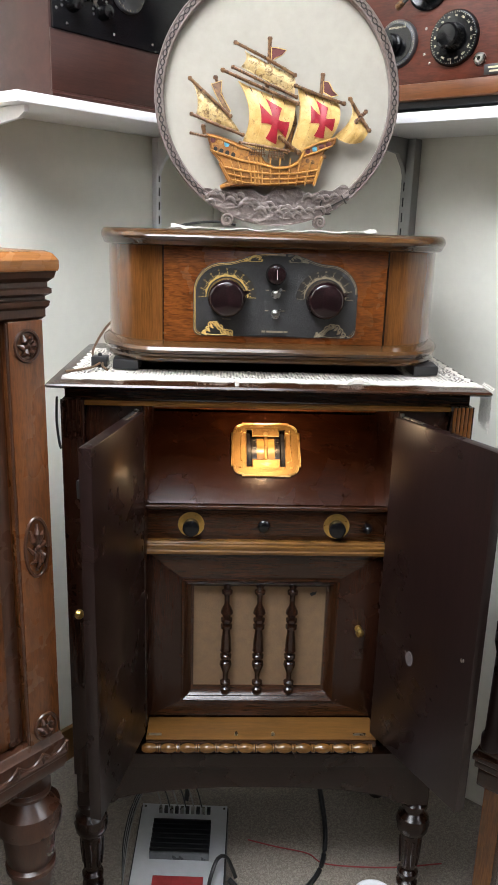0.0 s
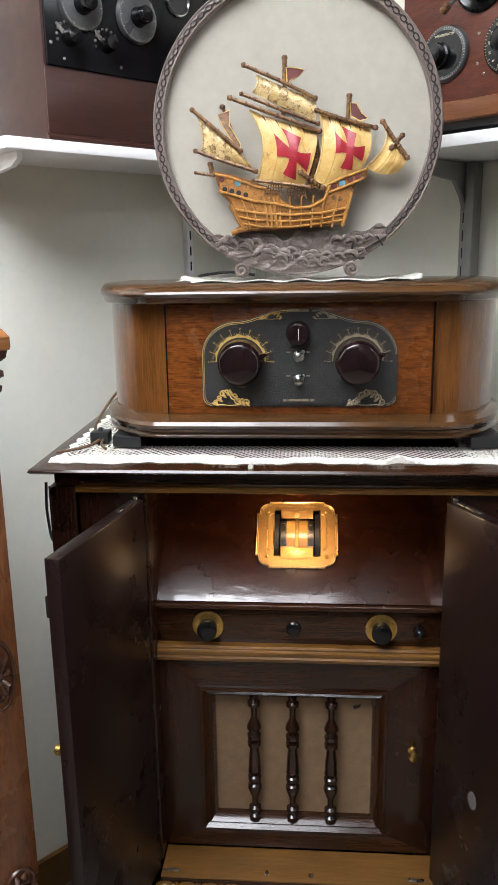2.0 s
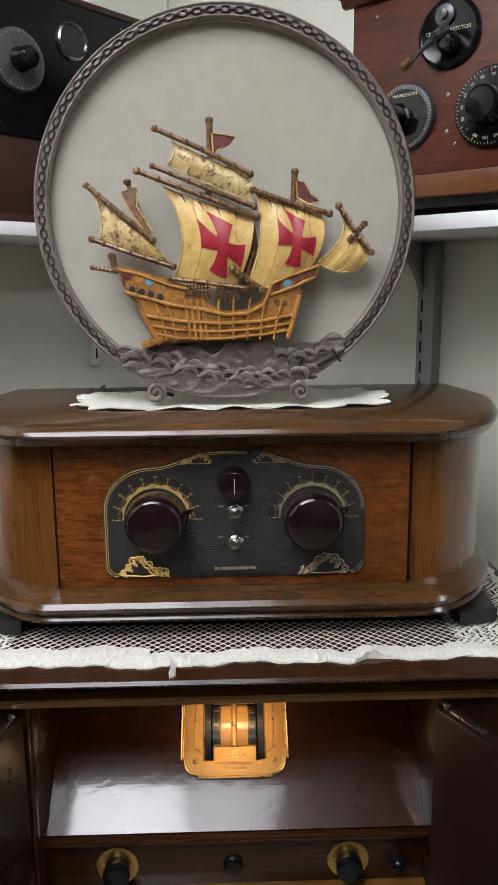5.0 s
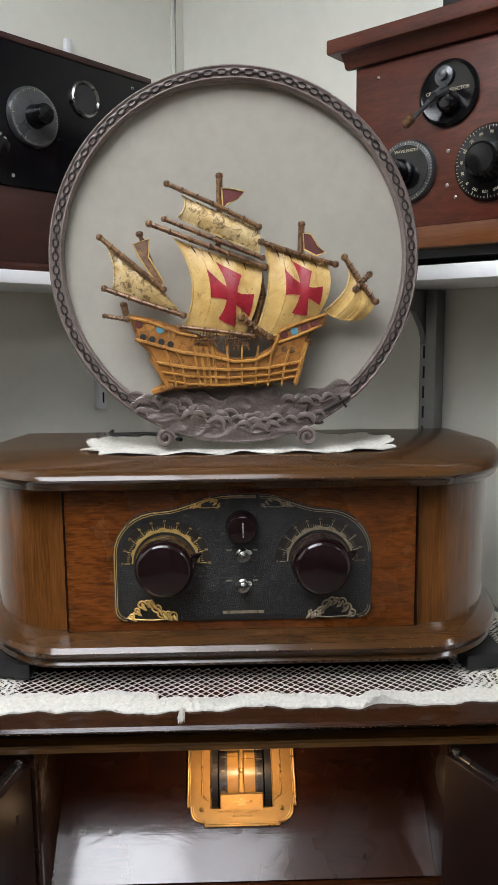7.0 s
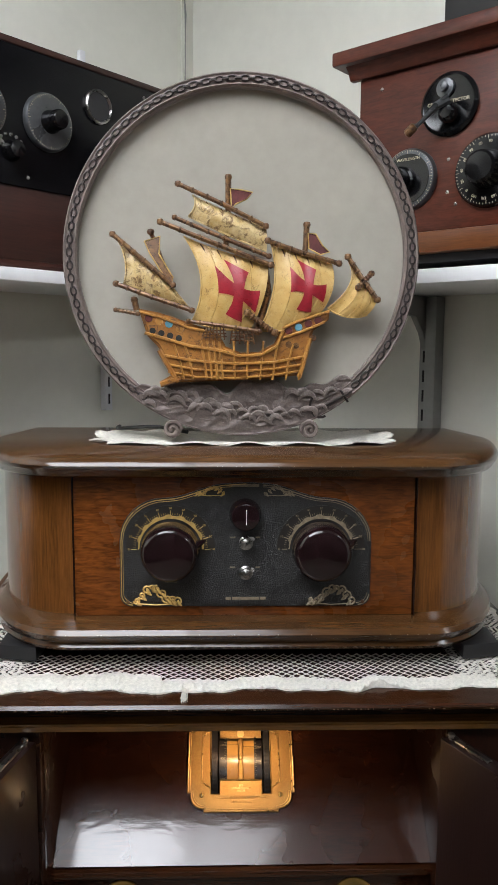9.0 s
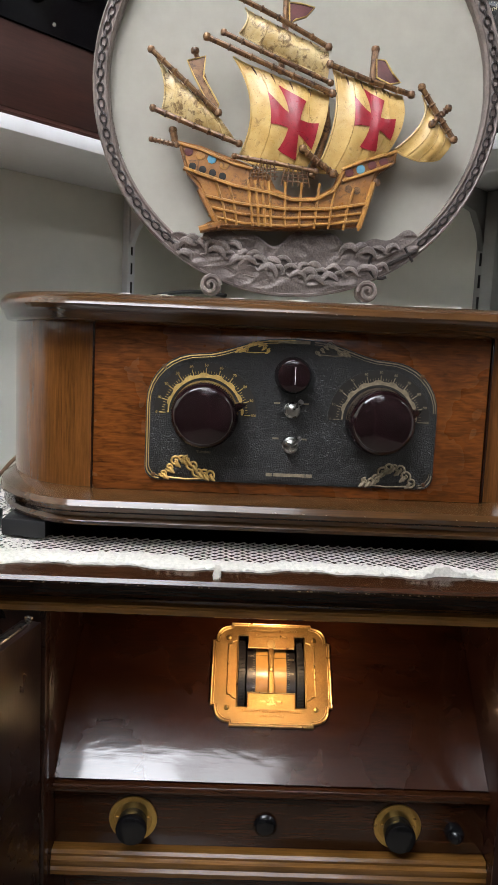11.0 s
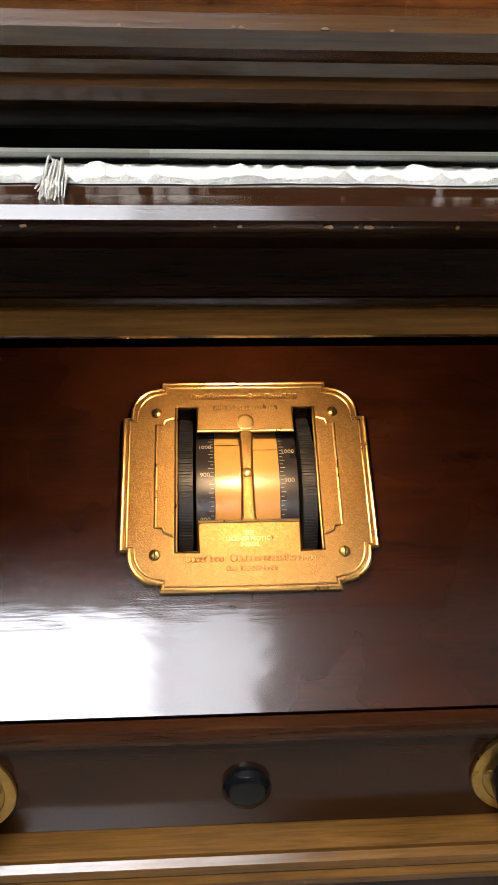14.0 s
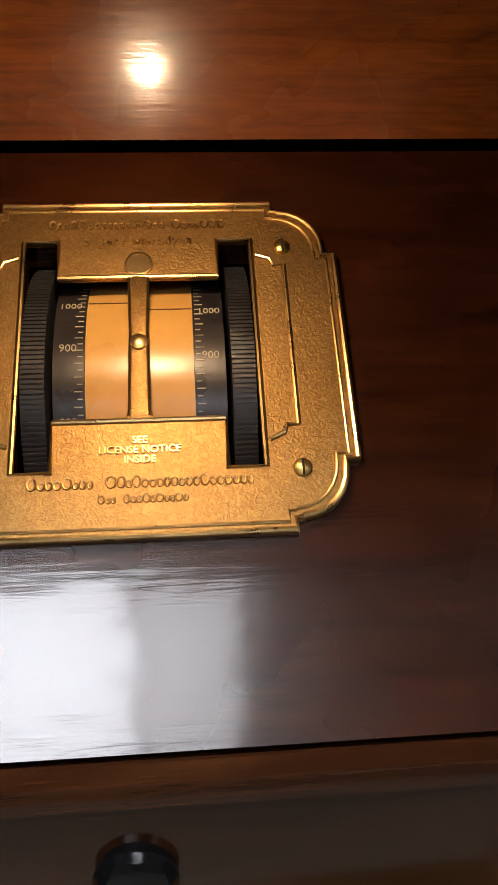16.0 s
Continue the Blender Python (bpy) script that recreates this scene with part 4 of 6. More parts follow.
def plan(half, flat, y0, yside, y1, back, n=14):
    """Rounded-end plan: flat front, elliptic ends, tapering to the back."""
    o = []
    for i in range(n + 1):
        a = math.pi / 2 * i / n
        o.append((RX + flat + (half - flat) * math.sin(a), yside - (yside - y0) * math.cos(a)))
    o += [(RX + back, y1), (RX - back, y1)]
    for i in range(n, -1, -1):
        a = math.pi / 2 * i / n
        o.append((RX - flat - (half - flat) * math.sin(a), yside - (yside - y0) * math.cos(a)))
    return o


def stacked(rows):
    """Skin over stacked plans; rows: (plan, z)."""
    b = bmesh.new()
    rings = [[b.verts.new((x, y, z)) for x, y in p] for p, z in rows]
    n = len(rings[0])
    for a, c in zip(rings, rings[1:]):
        for i in range(n):
            b.faces.new((a[i], a[(i + 1) % n], c[(i + 1) % n], c[i]))
    b.faces.new(rings[0][::-1])
    b.faces.new(rings[-1])
    return b


def edge_plan(off):
    return plan(0.296 + 0.3 * off, 0.190, 0.031 - off, 0.17, 0.272 + 0.2 * off, 0.270 + 0.6 * off)


part("base", stacked([(edge_plan(o), z) for o, z in ((0.020, 1.104), (0.028, 1.106), (0.031, 1.110), (0.028, 1.114), (0.030, 1.118), (0.037, 1.121), (0.040, 1.126), (0.036, 1.131), (0.022, 1.134), (0.010, 1.137))]), M_TOP, rad, "moulded walnut base with a stepped edge")
part("body", stacked([(edge_plan(0), 1.1365), (edge_plan(0), 1.2935)]), M_CURVE, rad, "curved walnut ends")
front = part("front_panel", box(RX - 0.1885, RX + 0.1835, 0.0235, 0.033, 1.1372, 1.2932, 0.0008), M_FRONT, rad, "figured walnut front veneer")
for s in (-1, 1):
    part("seam", box(RX - 0.002 + s * 0.1875 - 0.001, RX - 0.002 + s * 0.1875 + 0.001, 0.0225, 0.033, 1.1372, 1.2932, 0.0005), M_DARKZ, front)
part("lid", stacked([(edge_plan(o), z) for o, z in ((0.012, 1.2932), (0.024, 1.294), (0.030, 1.297), (0.034, 1.302), (0.041, 1.305), (0.0435, 1.309), (0.041, 1.3135), (0.034, 1.317), (0.026, 1.320))]), M_TOP, rad, "glossy walnut lid with a moulded edge")
for x in (-0.235, 0.245):
    for y in (0.045, 0.22):
        s = 1 if x > 0 else -1
        b = prism([(RX + x + s * 0.040, y - 0.020), (RX + x - s * 0.004, y - 0.030), (RX + x - s * 0.006, y + 0.02), (RX + x + s * 0.042, y + 0.03)][::-s], TOPZ + 0.004, 1.1045, "xy", 0.003)
        part("foot", b, M_BLKMATT, rad, "low dark wooden foot")
# black rail and board added in place of the shade below the radio
part("gap_shade_rail", box(RX - 0.215, RX + 0.225, 0.232, 0.244, TOPZ + 0.0045, 1.1045, 0.001), M_BLKMATT, rad, "black rail added between the rear feet for the shade there")
part("underside", box(RX - 0.25, RX + 0.25, 0.05, 0.231, 1.0985, 1.1043, 0.001), M_BLKMATT, rad, "black board added under the radio for the shade there")

# dial panel outline: rounded bottom, shouldered top with a raised middle
PX0, PX1, PZ0, PZC = -0.129, 0.146, 1.1485, 1.2855


def panel_outline(inset=0.0):
    cx = (PX0 + PX1) / 2
    hw = (PX1 - PX0) / 2 - inset
    z0 = PZ0 + inset
    right = []
    for i in range(7):
        a = math.pi / 2 * i / 6
        right.append((hw - 0.012 + 0.012 * math.sin(a), z0 + 0.012 - 0.012 * math.cos(a)))
    for i in range(9):
        a = math.pi / 2 * i / 8
        right.append((hw - 0.048 + 0.048 * math.cos(a), 1.222 + (0.0475 - inset) * math.sin(a)))
    top = PZC - inset
    for f in (0.15, 0.3, 0.45, 0.6, 0.75, 0.9, 1.0):
        x = (hw - 0.048) * (1 - f) + 0.018 * f
        z = 1.2695 - inset + (top - 1.2695 + inset) * (0.5 - 0.5 * math.cos(math.pi * f))
        right.append((x, z))
    right.append((0.0, top + 0.0012))
    left = [(-x, z) for x, z in reversed(right[:-1])]
    return [(cx + x, z) for x, z in right + left]


dp = part("dial_panel", prism(panel_outline(), 0.0205, 0.0245, "xz", 0.0006), M_CRACKLE, rad, "black crackle-finish metal dial panel")
for ins, r, in ((0.0016, 0.0006), (0.0036, 0.00035)):
    pts = [(x, 0.0204, z) for x, z in panel_outline(ins)]
    n = len(pts)
    part("border_line", tube([p for p in pts if p[0] < 0.02], r, None, 5), M_GILT, dp, "gilt border line")
    part("border_line", tube([p for p in pts if p[0] >= 0.02 and p[2] < 1.2] , r, None, 5), M_GILTW, dp)
    part("border_line", tube([p for p in pts if p[0] >= 0.02 and p[2] >= 1.2], r, None, 5), M_GILTW, dp)


def flourish(cx, cz, w, h, mat, turn=1, seed=1):
    """Gilt scrollwork: a cluster of small spirals and leaves."""
    rnd = random.Random(seed)
    b = bmesh.new()
    for k in range(9):
        f = k / 8
        ax = cx + turn * (f - 0.5) * w
        az = cz + h * (0.75 * math.sin(math.pi * min(1, f * 1.25)) ** 1.2 - 0.25)
        r0 = h * rnd.uniform(0.16, 0.30)
        pts = []
        s0 = rnd.uniform(0, 6)
        for i in range(14):
            a = s0 + i * 0.62
            r = r0 * (1 - i / 16)
            pts.append((ax + r * math.cos(a), 0.0203, az + r * math.sin(a)))
        b = tube(pts, h * 0.055, b, 4)
        b = tube([(ax, 0.0203, az), (ax + turn * w * 0.05, 0.0202, az - h * 0.18), (ax + turn * w * 0.12, 0.0203, az - h * 0.30)], [h * 0.06, h * 0.12, h * 0.03], b, 4)
    b = tube([(cx - turn * w * 0.5, 0.0203, cz - h * 0.42), (cx, 0.0203, cz - h * 0.50), (cx + turn * w * 0.45, 0.0203, cz - h * 0.42), (cx + turn * w * 0.56, 0.0203, cz - h * 0.30)], h * 0.04, b, 4)
    return b


part("ornament", flourish(-0.089, 1.160, 0.044, 0.020, M_GILT, 1, 3), M_GILT, dp, "gilt scroll ornament")
part("ornament", flourish(0.103, 1.160, 0.044, 0.020, M_GILTW, -1, 5), M_GILTW, dp, "worn scroll ornament")
part("ornament", flourish(-0.030, 1.277, 0.028, 0.010, M_GILT, -1, 7), M_GILT, dp, "gilt leaf ornament")
part("ornament", flourish(0.044, 1.277, 0.028, 0.010, M_GILTW, 1, 9), M_GILTW, dp, "worn leaf ornament")
part("maker_bar", bars([0.030], 0.0032, 0.001, Matrix.Translation((0.0075, 0.0203, 1.2835)) @ FACE_FRONT), M_GILTW, dp, "maker's name as a plain bar")
part("maker_bar", bars([0.006, 0.030, 0.006], 0.003, 0.001, Matrix.Translation((0.0085, 0.0203, 1.1575)) @ FACE_FRONT), M_GILTW, dp, "maker's line as plain bars")
for cx, mat, seed in ((-0.0735, M_GILT, 0), (0.0905, M_GILTW, 1)):
    cz = 1.213
    o = [(cx + 0.0485 * math.cos(math.pi * i / 24), cz + 0.0485 * math.sin(math.pi * i / 24)) for i in range(25)]
    o += [(cx - 0.0325 * math.cos(math.pi * i / 24), cz + 0.0325 * math.sin(math.pi * i / 24)) for i in range(25)]
    sc = part("scale", prism(o, 0.0199, 0.0207, "xz"), M_SCALE, dp, "half-round dial scale")
    # stepped gilt segment
    o = []
    for i in range(49):
        a = math.pi * i / 48
        r = 0.0358 + 0.0028 * math.sin(a) ** 0.5 - (0.0015 if (i // 3) % 2 else 0)
        o.append((cx + r * math.cos(a), cz + r * math.sin(a)))
    o += [(cx - 0.034 * math.cos(math.pi * i / 24), cz + 0.034 * math.sin(math.pi * i / 24)) for i in range(25)]
    part("scale_band", prism(o, 0.0195, 0.0199, "xz"), mat, sc)
    b = bmesh.new()
    for i in range(51):
        a = math.pi * i / 50
        major = i % 5 == 0
        r0, r1 = (0.0370, 0.0430) if major else (0.0380, 0.0405)
        b = tube([(cx + r0 * math.cos(a), 0.0194, cz + r0 * math.sin(a)), (cx + r1 * math.cos(a), 0.0194, cz + r1 * math.sin(a))], 0.0004 if major else 0.0002, b, 4)
        if major:
            writing(str(100 - 2 * i), 0.0036, Matrix.Translation((cx + 0.0455 * math.cos(a), 0.0196, cz + 0.0455 * math.sin(a))) @ FACE_FRONT, mat, sc, "figure", 0.0001)
    part("tick_marks", b, mat, sc)
    KP = [(0.0305, 0.0), (0.0318, 0.002), (0.0318, 0.005), (0.0306, 0.008), (0.0302, 0.011), (0.0298, 0.0225), (0.0286, 0.0252), (0.0258, 0.0285), (0.0248, 0.0290), (0.0, 0.0288)]
    kx = cx
    kn = part("knob", lathe(KP, Matrix.Translation((kx, 0.0200, cz)) @ pose(0, 0, 0, 90, 0, 0), 48), M_BAKE, dp, "large dark oxblood bakelite tuning knob")
    ang = radians(16)
    p0, p1 = Vector((kx + 0.027 * math.cos(ang), 0.006, cz + 0.027 * math.sin(ang))), Vector((kx + 0.0400 * math.cos(ang), 0.0150, cz + 0.0400 * math.sin(ang)))
    part("pointer", tube([p0, (p0 + p1) / 2, p1], [0.0055, 0.004, 0.0008], None, 8), M_BAKE, kn)
    gr = bmesh.new()
    for q in range(90):
        a = 2 * math.pi * q / 90
        gr = tube([(kx + 0.0301 * math.cos(a), 0.0100, cz + 0.0301 * math.sin(a)), (kx + 0.0300 * math.cos(a), -0.0030, cz + 0.0300 * math.sin(a))], 0.0006, gr, 4)
    part("knurling", gr, M_BAKE, kn, "fine grip ribs round the knob")
    if seed:
        part("chip", lathe([(0.0012, 0), (0.0008, 0.0006), (0, 0.0007)], Matrix.Translation((kx - 0.024, -0.001, cz - 0.0165)) @ pose(0, 0, 0, 90, 0, 0), 8), M_WHITE, kn, "white chip")
KS = [(0.0165, 0.0), (0.0173, 0.002), (0.0173, 0.005), (0.0158, 0.008), (0.0156, 0.016), (0.0145, 0.0185), (0.0125, 0.0194), (0.0, 0.0190)]
ks = part("knob", lathe(KS, Matrix.Translation((0.0075, 0.0200, 1.2525)) @ pose(0, 0, 0, 90, 0, 0), 36), M_BAKE, dp, "small dark bakelite knob with a white line")
part("mark", bars([0.0005], 0.016, 0, Matrix.Translation((0.0085, -0.0003, 1.2525)) @ FACE_FRONT), M_WHITE, ks)
for z in (1.2200, 1.1865):
    tg = part("toggle_switch", lathe([(0.0078, 0), (0.0078, 0.0015), (0.0062, 0.003), (0.0058, 0.007), (0.0035, 0.0085), (0, 0.009)], Matrix.Translation((0.0085, 0.0202, z)) @ pose(0, 0, 0, 90, 0, 0), 20), M_STEEL, dp, "nickel toggle switch")
    part("lever", tube([(0.0085, 0.013, z), (0.0115, 0.006, z + 0.004), (0.0150, -0.001, z + 0.0095)], [0.0018, 0.0015, 0.0026], None, 8), M_STEEL, tg)
    part("maker_bar", bars([0.006], 0.0016, 0, Matrix.Translation((-0.0060, 0.0203, z + 0.006)) @ FACE_FRONT), M_GILTW, tg)
    part("maker_bar", bars([0.005], 0.0016, 0, Matrix.Translation((0.0215, 0.0203, z + 0.006)) @ FACE_FRONT), M_GILTW, tg)
writing("TUNING", 0.0035, Matrix.Translation((-0.0735, 0.0203, 1.1765)) @ FACE_FRONT, M_GILTW, dp)
for x, z in ((PX0 + 0.0085, 1.1535), (PX1 - 0.0085, 1.1535), (PX0 + 0.0165, 1.2560), (PX1 - 0.0165, 1.2560)):
    part("screw", lathe([(0.0022, 0), (0.002, 0.0012), (0, 0.0018)], Matrix.Translation((x, 0.0204, z)) @ pose(0, 0, 0, 90, 0, 0), 10), M_SPAR, dp)

# worn specks along the front lips
for name, mat, y, z, x0, x1, n, own in (("worn_speck", M_WORN, -0.0748, 1.0745, -0.34, 0.34, 60, con), ("worn_speck", M_WORN, -0.0092, 1.1265, -0.19, 0.21, 18, rad), ("worn_speck", M_WORN, -0.0122, 1.3088, -0.19, 0.21, 15, rad)):
    rs = random.Random(n)
    sm = bmesh.new()
    for k in range(n):
        x = rs.uniform(x0, x1)
        w, h = rs.uniform(0.0004, 0.0016), rs.uniform(0.0002, 0.0006)
        o = [(x + w * rs.uniform(0.6, 1.0) * math.cos(a), z + rs.uniform(-0.0002, 0.0002) + h * rs.uniform(0.6, 1.0) * math.sin(a)) for a in [2 * math.pi * q / 7 for q in range(7)]]
        sm = prism(o, y - 0.0006, y + 0.0012, "xz", 0.0, sm)
    tagged(part(name, sm, mat, own, "pale chips worn into the front edge", False), "", "", "", "stuff")

# ---- doily and the ring-shaped ship loudspeaker on the radio ----
LIDZ = 1.320
doily = thing("doily", "small white crocheted doily with a frilled edge on the radio lid", "doily", (0.008, 0.14, LIDZ))
b = bmesh.new()
N = 132
c = b.verts.new((0.008, 0.15, LIDZ + 0.0022))
rings = []
for f in (0.3, 0.6, 0.82, 0.93, 1.0):
    row = []
    for i in range(N):
        a = 2 * math.pi * i / N
        ca, sa = math.cos(a), math.sin(a)
        # a rounded rectangle
        k = (abs(ca) ** 5 + abs(sa) ** 5) ** (-1 / 5)
        w = 1 + (0.03 * math.sin(i * 1.7) + 0.02 * math.sin(i * 0.6)) * (f > 0.9)
        x, y = 0.008 + 0.176 * k * ca * f * w, 0.143 + 0.072 * k * sa * f * w
        z = LIDZ + 0.0018 + (0.0035 * (0.5 + 0.5 * math.sin(i * 0.9)) + 0.005 * abs(ca) ** 8 * (0.5 + 0.5 * math.sin(i * 0.5))) * max(0, (f - 0.8) / 0.2)
        row.append(b.verts.new((x, y, z + 0.0006 * noise.noise((x * 200, y * 200, 0)))))
    rings.append(row)
for i in range(N):
    b.faces.new((c, rings[0][i], rings[0][(i + 1) % N]))
for p, q in zip(rings, rings[1:]):
    for i in range(N):
        b.faces.new((p[i], p[(i + 1) % N], q[(i + 1) % N], q[i]))
frill = bmesh.new()
edge_rows = [[frill.verts.new(v.co) for v in row] for row in rings[2:]]
bmesh.ops.delete(b, geom=[v for row in rings[3:] for v in row], context="VERTS")
for p, q in zip(edge_rows, edge_rows[1:]):
    for i in range(N):
        frill.faces.new((p[i], p[(i + 1) % N], q[(i + 1) % N], q[i]))
low = [frill.verts.new((v.co.x, v.co.y, v.co.z - 0.0015)) for v in edge_rows[-1]]
for i in range(N):
    frill.faces.new((edge_rows[-1][i], edge_rows[-1][(i + 1) % N], low[(i + 1) % N], low[i]))
part("cloth", b, M_LACE, doily)
part("frill", frill, M_LACE, doily, "wavy crocheted edge")

RCX, RCZ, RY = 0.004, 1.5325, 0.098
spk = thing("ship_loudspeaker", "round bronzed loudspeaker with a painted galleon before a cream cone", "loudspeaker", (RCX, RY, LIDZ + 0.003))


def torus(profile, steps=120, a0=0.0, a1=2 * math.pi):
    """A ring about the y axis; profile: (radius, y) closed."""
    b = bmesh.new()
    full = abs(a1 - a0 - 2 * math.pi) < 1e-6
    rows = []
    for i in range(steps if full else steps + 1):
        a = a0 + (a1 - a0) * i / steps
        rows.append([b.verts.new((RCX + r * math.cos(a), y, RCZ + r * math.sin(a))) for r, y in profile])
    m = len(profile)
    for i in range(steps):
        p, q = rows[i], rows[(i + 1) % len(rows)]
        for k in range(m):
            b.faces.new((p[k], p[(k + 1) % m], q[(k + 1) % m], q[k]))
    return b


ring = part("ring", torus([(0.1875, RY + 0.010), (0.1865, RY - 0.004), (0.1885, RY - 0.007), (0.1905, RY - 0.0055), (0.1985, RY - 0.0055), (0.2005, RY - 0.007), (0.2025, RY - 0.004), (0.2025, RY + 0.010)]), M_IRON, spk, "bronzed iron ring with a cast chain")
lk = bmesh.new()
NL = 133
for i in range(NL):
    a = radians(-47) + radians(281) * i / (NL - 1)
    r = 0.1945
    m = Matrix.Translation((RCX + r * math.cos(a), RY - 0.0068, RCZ + r * math.sin(a))) @ pose(0, 0, 0, 0, -math.degrees(a) - 90 + 0, 0)
    pts = []
    if i % 2 == 0:
        for k in range(12):
            t = 2 * math.pi * k / 12
            pts.append(m @ Vector((0.0054 * math.cos(t), 0, 0.0031 * math.sin(t))))
        lk = tube(pts, 0.0010, lk, 5, True)
    else:
        lk = tube([m @ Vector((-0.0036, -0.0006, 0)), m @ Vector((0.0036, -0.0006, 0))], 0.0013, lk, 6)
part("chain", lk, M_CHAIN, ring, "raised chain of oval links")
# anchor at the end of the chain
ax, az = RCX + 0.116, RCZ - 0.1570
b = tube([(ax - 0.022, RY - 0.008, az - 0.013), (ax + 0.012, RY - 0.008, az + 0.006)], 0.0018, None, 6)
b = tube([(ax - 0.024 + 0.012 * math.cos(t), RY - 0.008, az - 0.010 + 0.014 * math.sin(t)) for t in [radians(120 + 20 * k) for k in range(10)]], 0.0016, b, 6)
b = tube([(ax - 0.001, RY - 0.008, az + 0.008), (ax + 0.008, RY - 0.008, az - 0.006)], 0.0014, b, 6)
part("anchor", b, M_CHAIN, ring)
# cone
b = bmesh.new()
c = b.verts.new((RCX, RY + 0.020, RCZ))
prev = None
for r, y in ((0.06, 0.017), (0.12, 0.013), (0.165, 0.009), (0.187, 0.007)):
    row = [b.verts.new((RCX + r * math.cos(2 * math.pi * i / 72), RY + y, RCZ + r * math.sin(2 * math.pi * i / 72))) for i in range(72)]
    for i in range(72):
        b.faces.new((c, row[i], row[(i + 1) % 72]) if prev is None else (prev[i], row[i], row[(i + 1) % 72], prev[(i + 1) % 72]))
    prev = row
part("cone", b, M_CONE, spk, "cream paper cone")
# sea: lower segment of the ring, cast in curling waves
b = bmesh.new()
grid = {}
GX, GZ = 110, 30
for i in range(GX + 1):
    x = -0.128 + 0.256 * i / GX
    zt = 1.388 + 0.006 * math.sin(x * 70) + 0.004 * math.sin(x * 163 + 1) + 0.004 * (abs(x) / 0.128) ** 2
    zb = RCZ - math.sqrt(max(0.2025 ** 2 - x * x, 0)) + 0.0006
    for j in range(GZ + 1):
        z = zb + (zt - zb) * j / GZ
        n1 = noise.noise((x * 46, z * 95 + 0.5 * math.sin(x * 60), 0.3))
        n2 = noise.noise((x * 120, z * 150, 1.3))
        crest = (1 - abs(n1) * 2.4)
        d = 0.0020 * max(0, crest) ** 2 + 0.0012 * n2
        edge = min(1, j / 3, (GZ - j) / 2 + 0.2)
        grid[i, j] = b.verts.new((RCX + x, RY - 0.0065 - d * edge, z))
for i in range(GX):
    for j in range(GZ):
        b.faces.new((grid[i, j], grid[i + 1, j], grid[i + 1, j + 1], grid[i, j + 1]))
back = [b.verts.new((grid[i, GZ].co.x, RY + 0.008, grid[i, GZ].co.z)) for i in range(GX + 1)]
for i in range(GX):
    b.faces.new((grid[i, GZ], grid[i + 1, GZ], back[i + 1], back[i]))
sea = part("sea", b, M_SEA, spk, "cast iron sea of curling waves")
rnd = random.Random(4)
for k in range(38):
    x = -0.106 + 0.212 * ((k * 0.618) % 1)
    z = 1.343 + 0.036 * ((k * 0.37 + 0.1) % 1) * (1 - 0.6 * (abs(x) / 0.118) ** 2) + 0.028 * (abs(x) / 0.118) ** 2
    s = rnd.uniform(0.55, 0.95)
    q = -1 if k % 3 == 0 else 1
    lean = rnd.uniform(-0.5, 0.5)
    pts = []
    for du, dv, dy in ((-0.013, -0.005, 0.0), (-0.007, 0.003, 0.0012), (0.001, 0.0045, 0.002), (0.006, 0.0005, 0.002), (0.009, -0.0035, 0.0014), (0.014, -0.002, 0.0)):
        du, dv = du * s * q, dv * s * rnd.uniform(0.6, 1.3)
        pts.append((RCX + x + du * math.cos(lean) - dv * math.sin(lean), RY - 0.0078 - dy, z + du * math.sin(lean) + dv * math.cos(lean)))
    fat = rnd.uniform(0.0016, 0.0034)
    part("wave_crest", tube(smooth_path(pts, 4), [0.0005 + fat * math.sin(math.pi * (w / 20) ** 0.7) ** 1.4 for w in range(21)], None, 7, False, 0.5), M_IRONL, sea)
for s in (-1, 1):
    x, z = RCX + s * 0.0795, 1.3375
    sp = [(x - s * 0.0105 * (1 - q / 22) * math.cos(q * 0.55), RY - 0.012, z + 0.0105 * (1 - q / 22) * math.sin(q * 0.55)) for q in range(20)]
    b = tube(sp, 0.0022, None, 6)
    b = join(b, lathe([(0.0105, 0), (0.0105, 0.02)], Matrix.Translation((x, RY + 0.012, z)) @ pose(0, 0, 0, 90, 0, 0), 20))
    part("scroll_foot", b, M_IRON, spk, "scrolled iron foot")

# the galleon: points in units of 0.61 mm from the mast head line
def G(u, v, d=0.0):
    return Vector(((u - 407) * 0.000614, RY - 0.010 - d, 1.6195 - (v - 312) * 0.000602))


hull_line = [(224, 553), (262, 560), (316, 578), (330, 583), (372, 600), (384, 622), (412, 634), (446, 632), (474, 616), (486, 588), (520, 572), (576, 552), (574, 572), (546, 592), (534, 640), (520, 676), (440, 684), (360, 688), (300, 690), (268, 696), (264, 688), (284, 676), (268, 640), (258, 622), (240, 604)]
bm2 = bmesh.new()
fr = [bm2.verts.new(G(u, v, 0.010)) for u, v in hull_line]
bk = [bm2.verts.new(G(u, v, -0.006)) for u, v in hull_line]
bm2.faces.new(fr)
bm2.faces.new(bk[::-1])
for i in range(len(fr)):
    j = (i + 1) % len(fr)
    bm2.faces.new((fr[i], fr[j], bk[j], bk[i]))
bmesh.ops.recalc_face_normals(bm2, faces=bm2.faces)
bmesh.ops.bevel(bm2, geom=[e for e in bm2.edges if e.verts[0] in fr and e.verts[1] in fr], offset=0.0035, segments=3, affect="EDGES")
hull = part("hull", bm2, M_HULL, spk, "ochre painted ship's hull in relief")


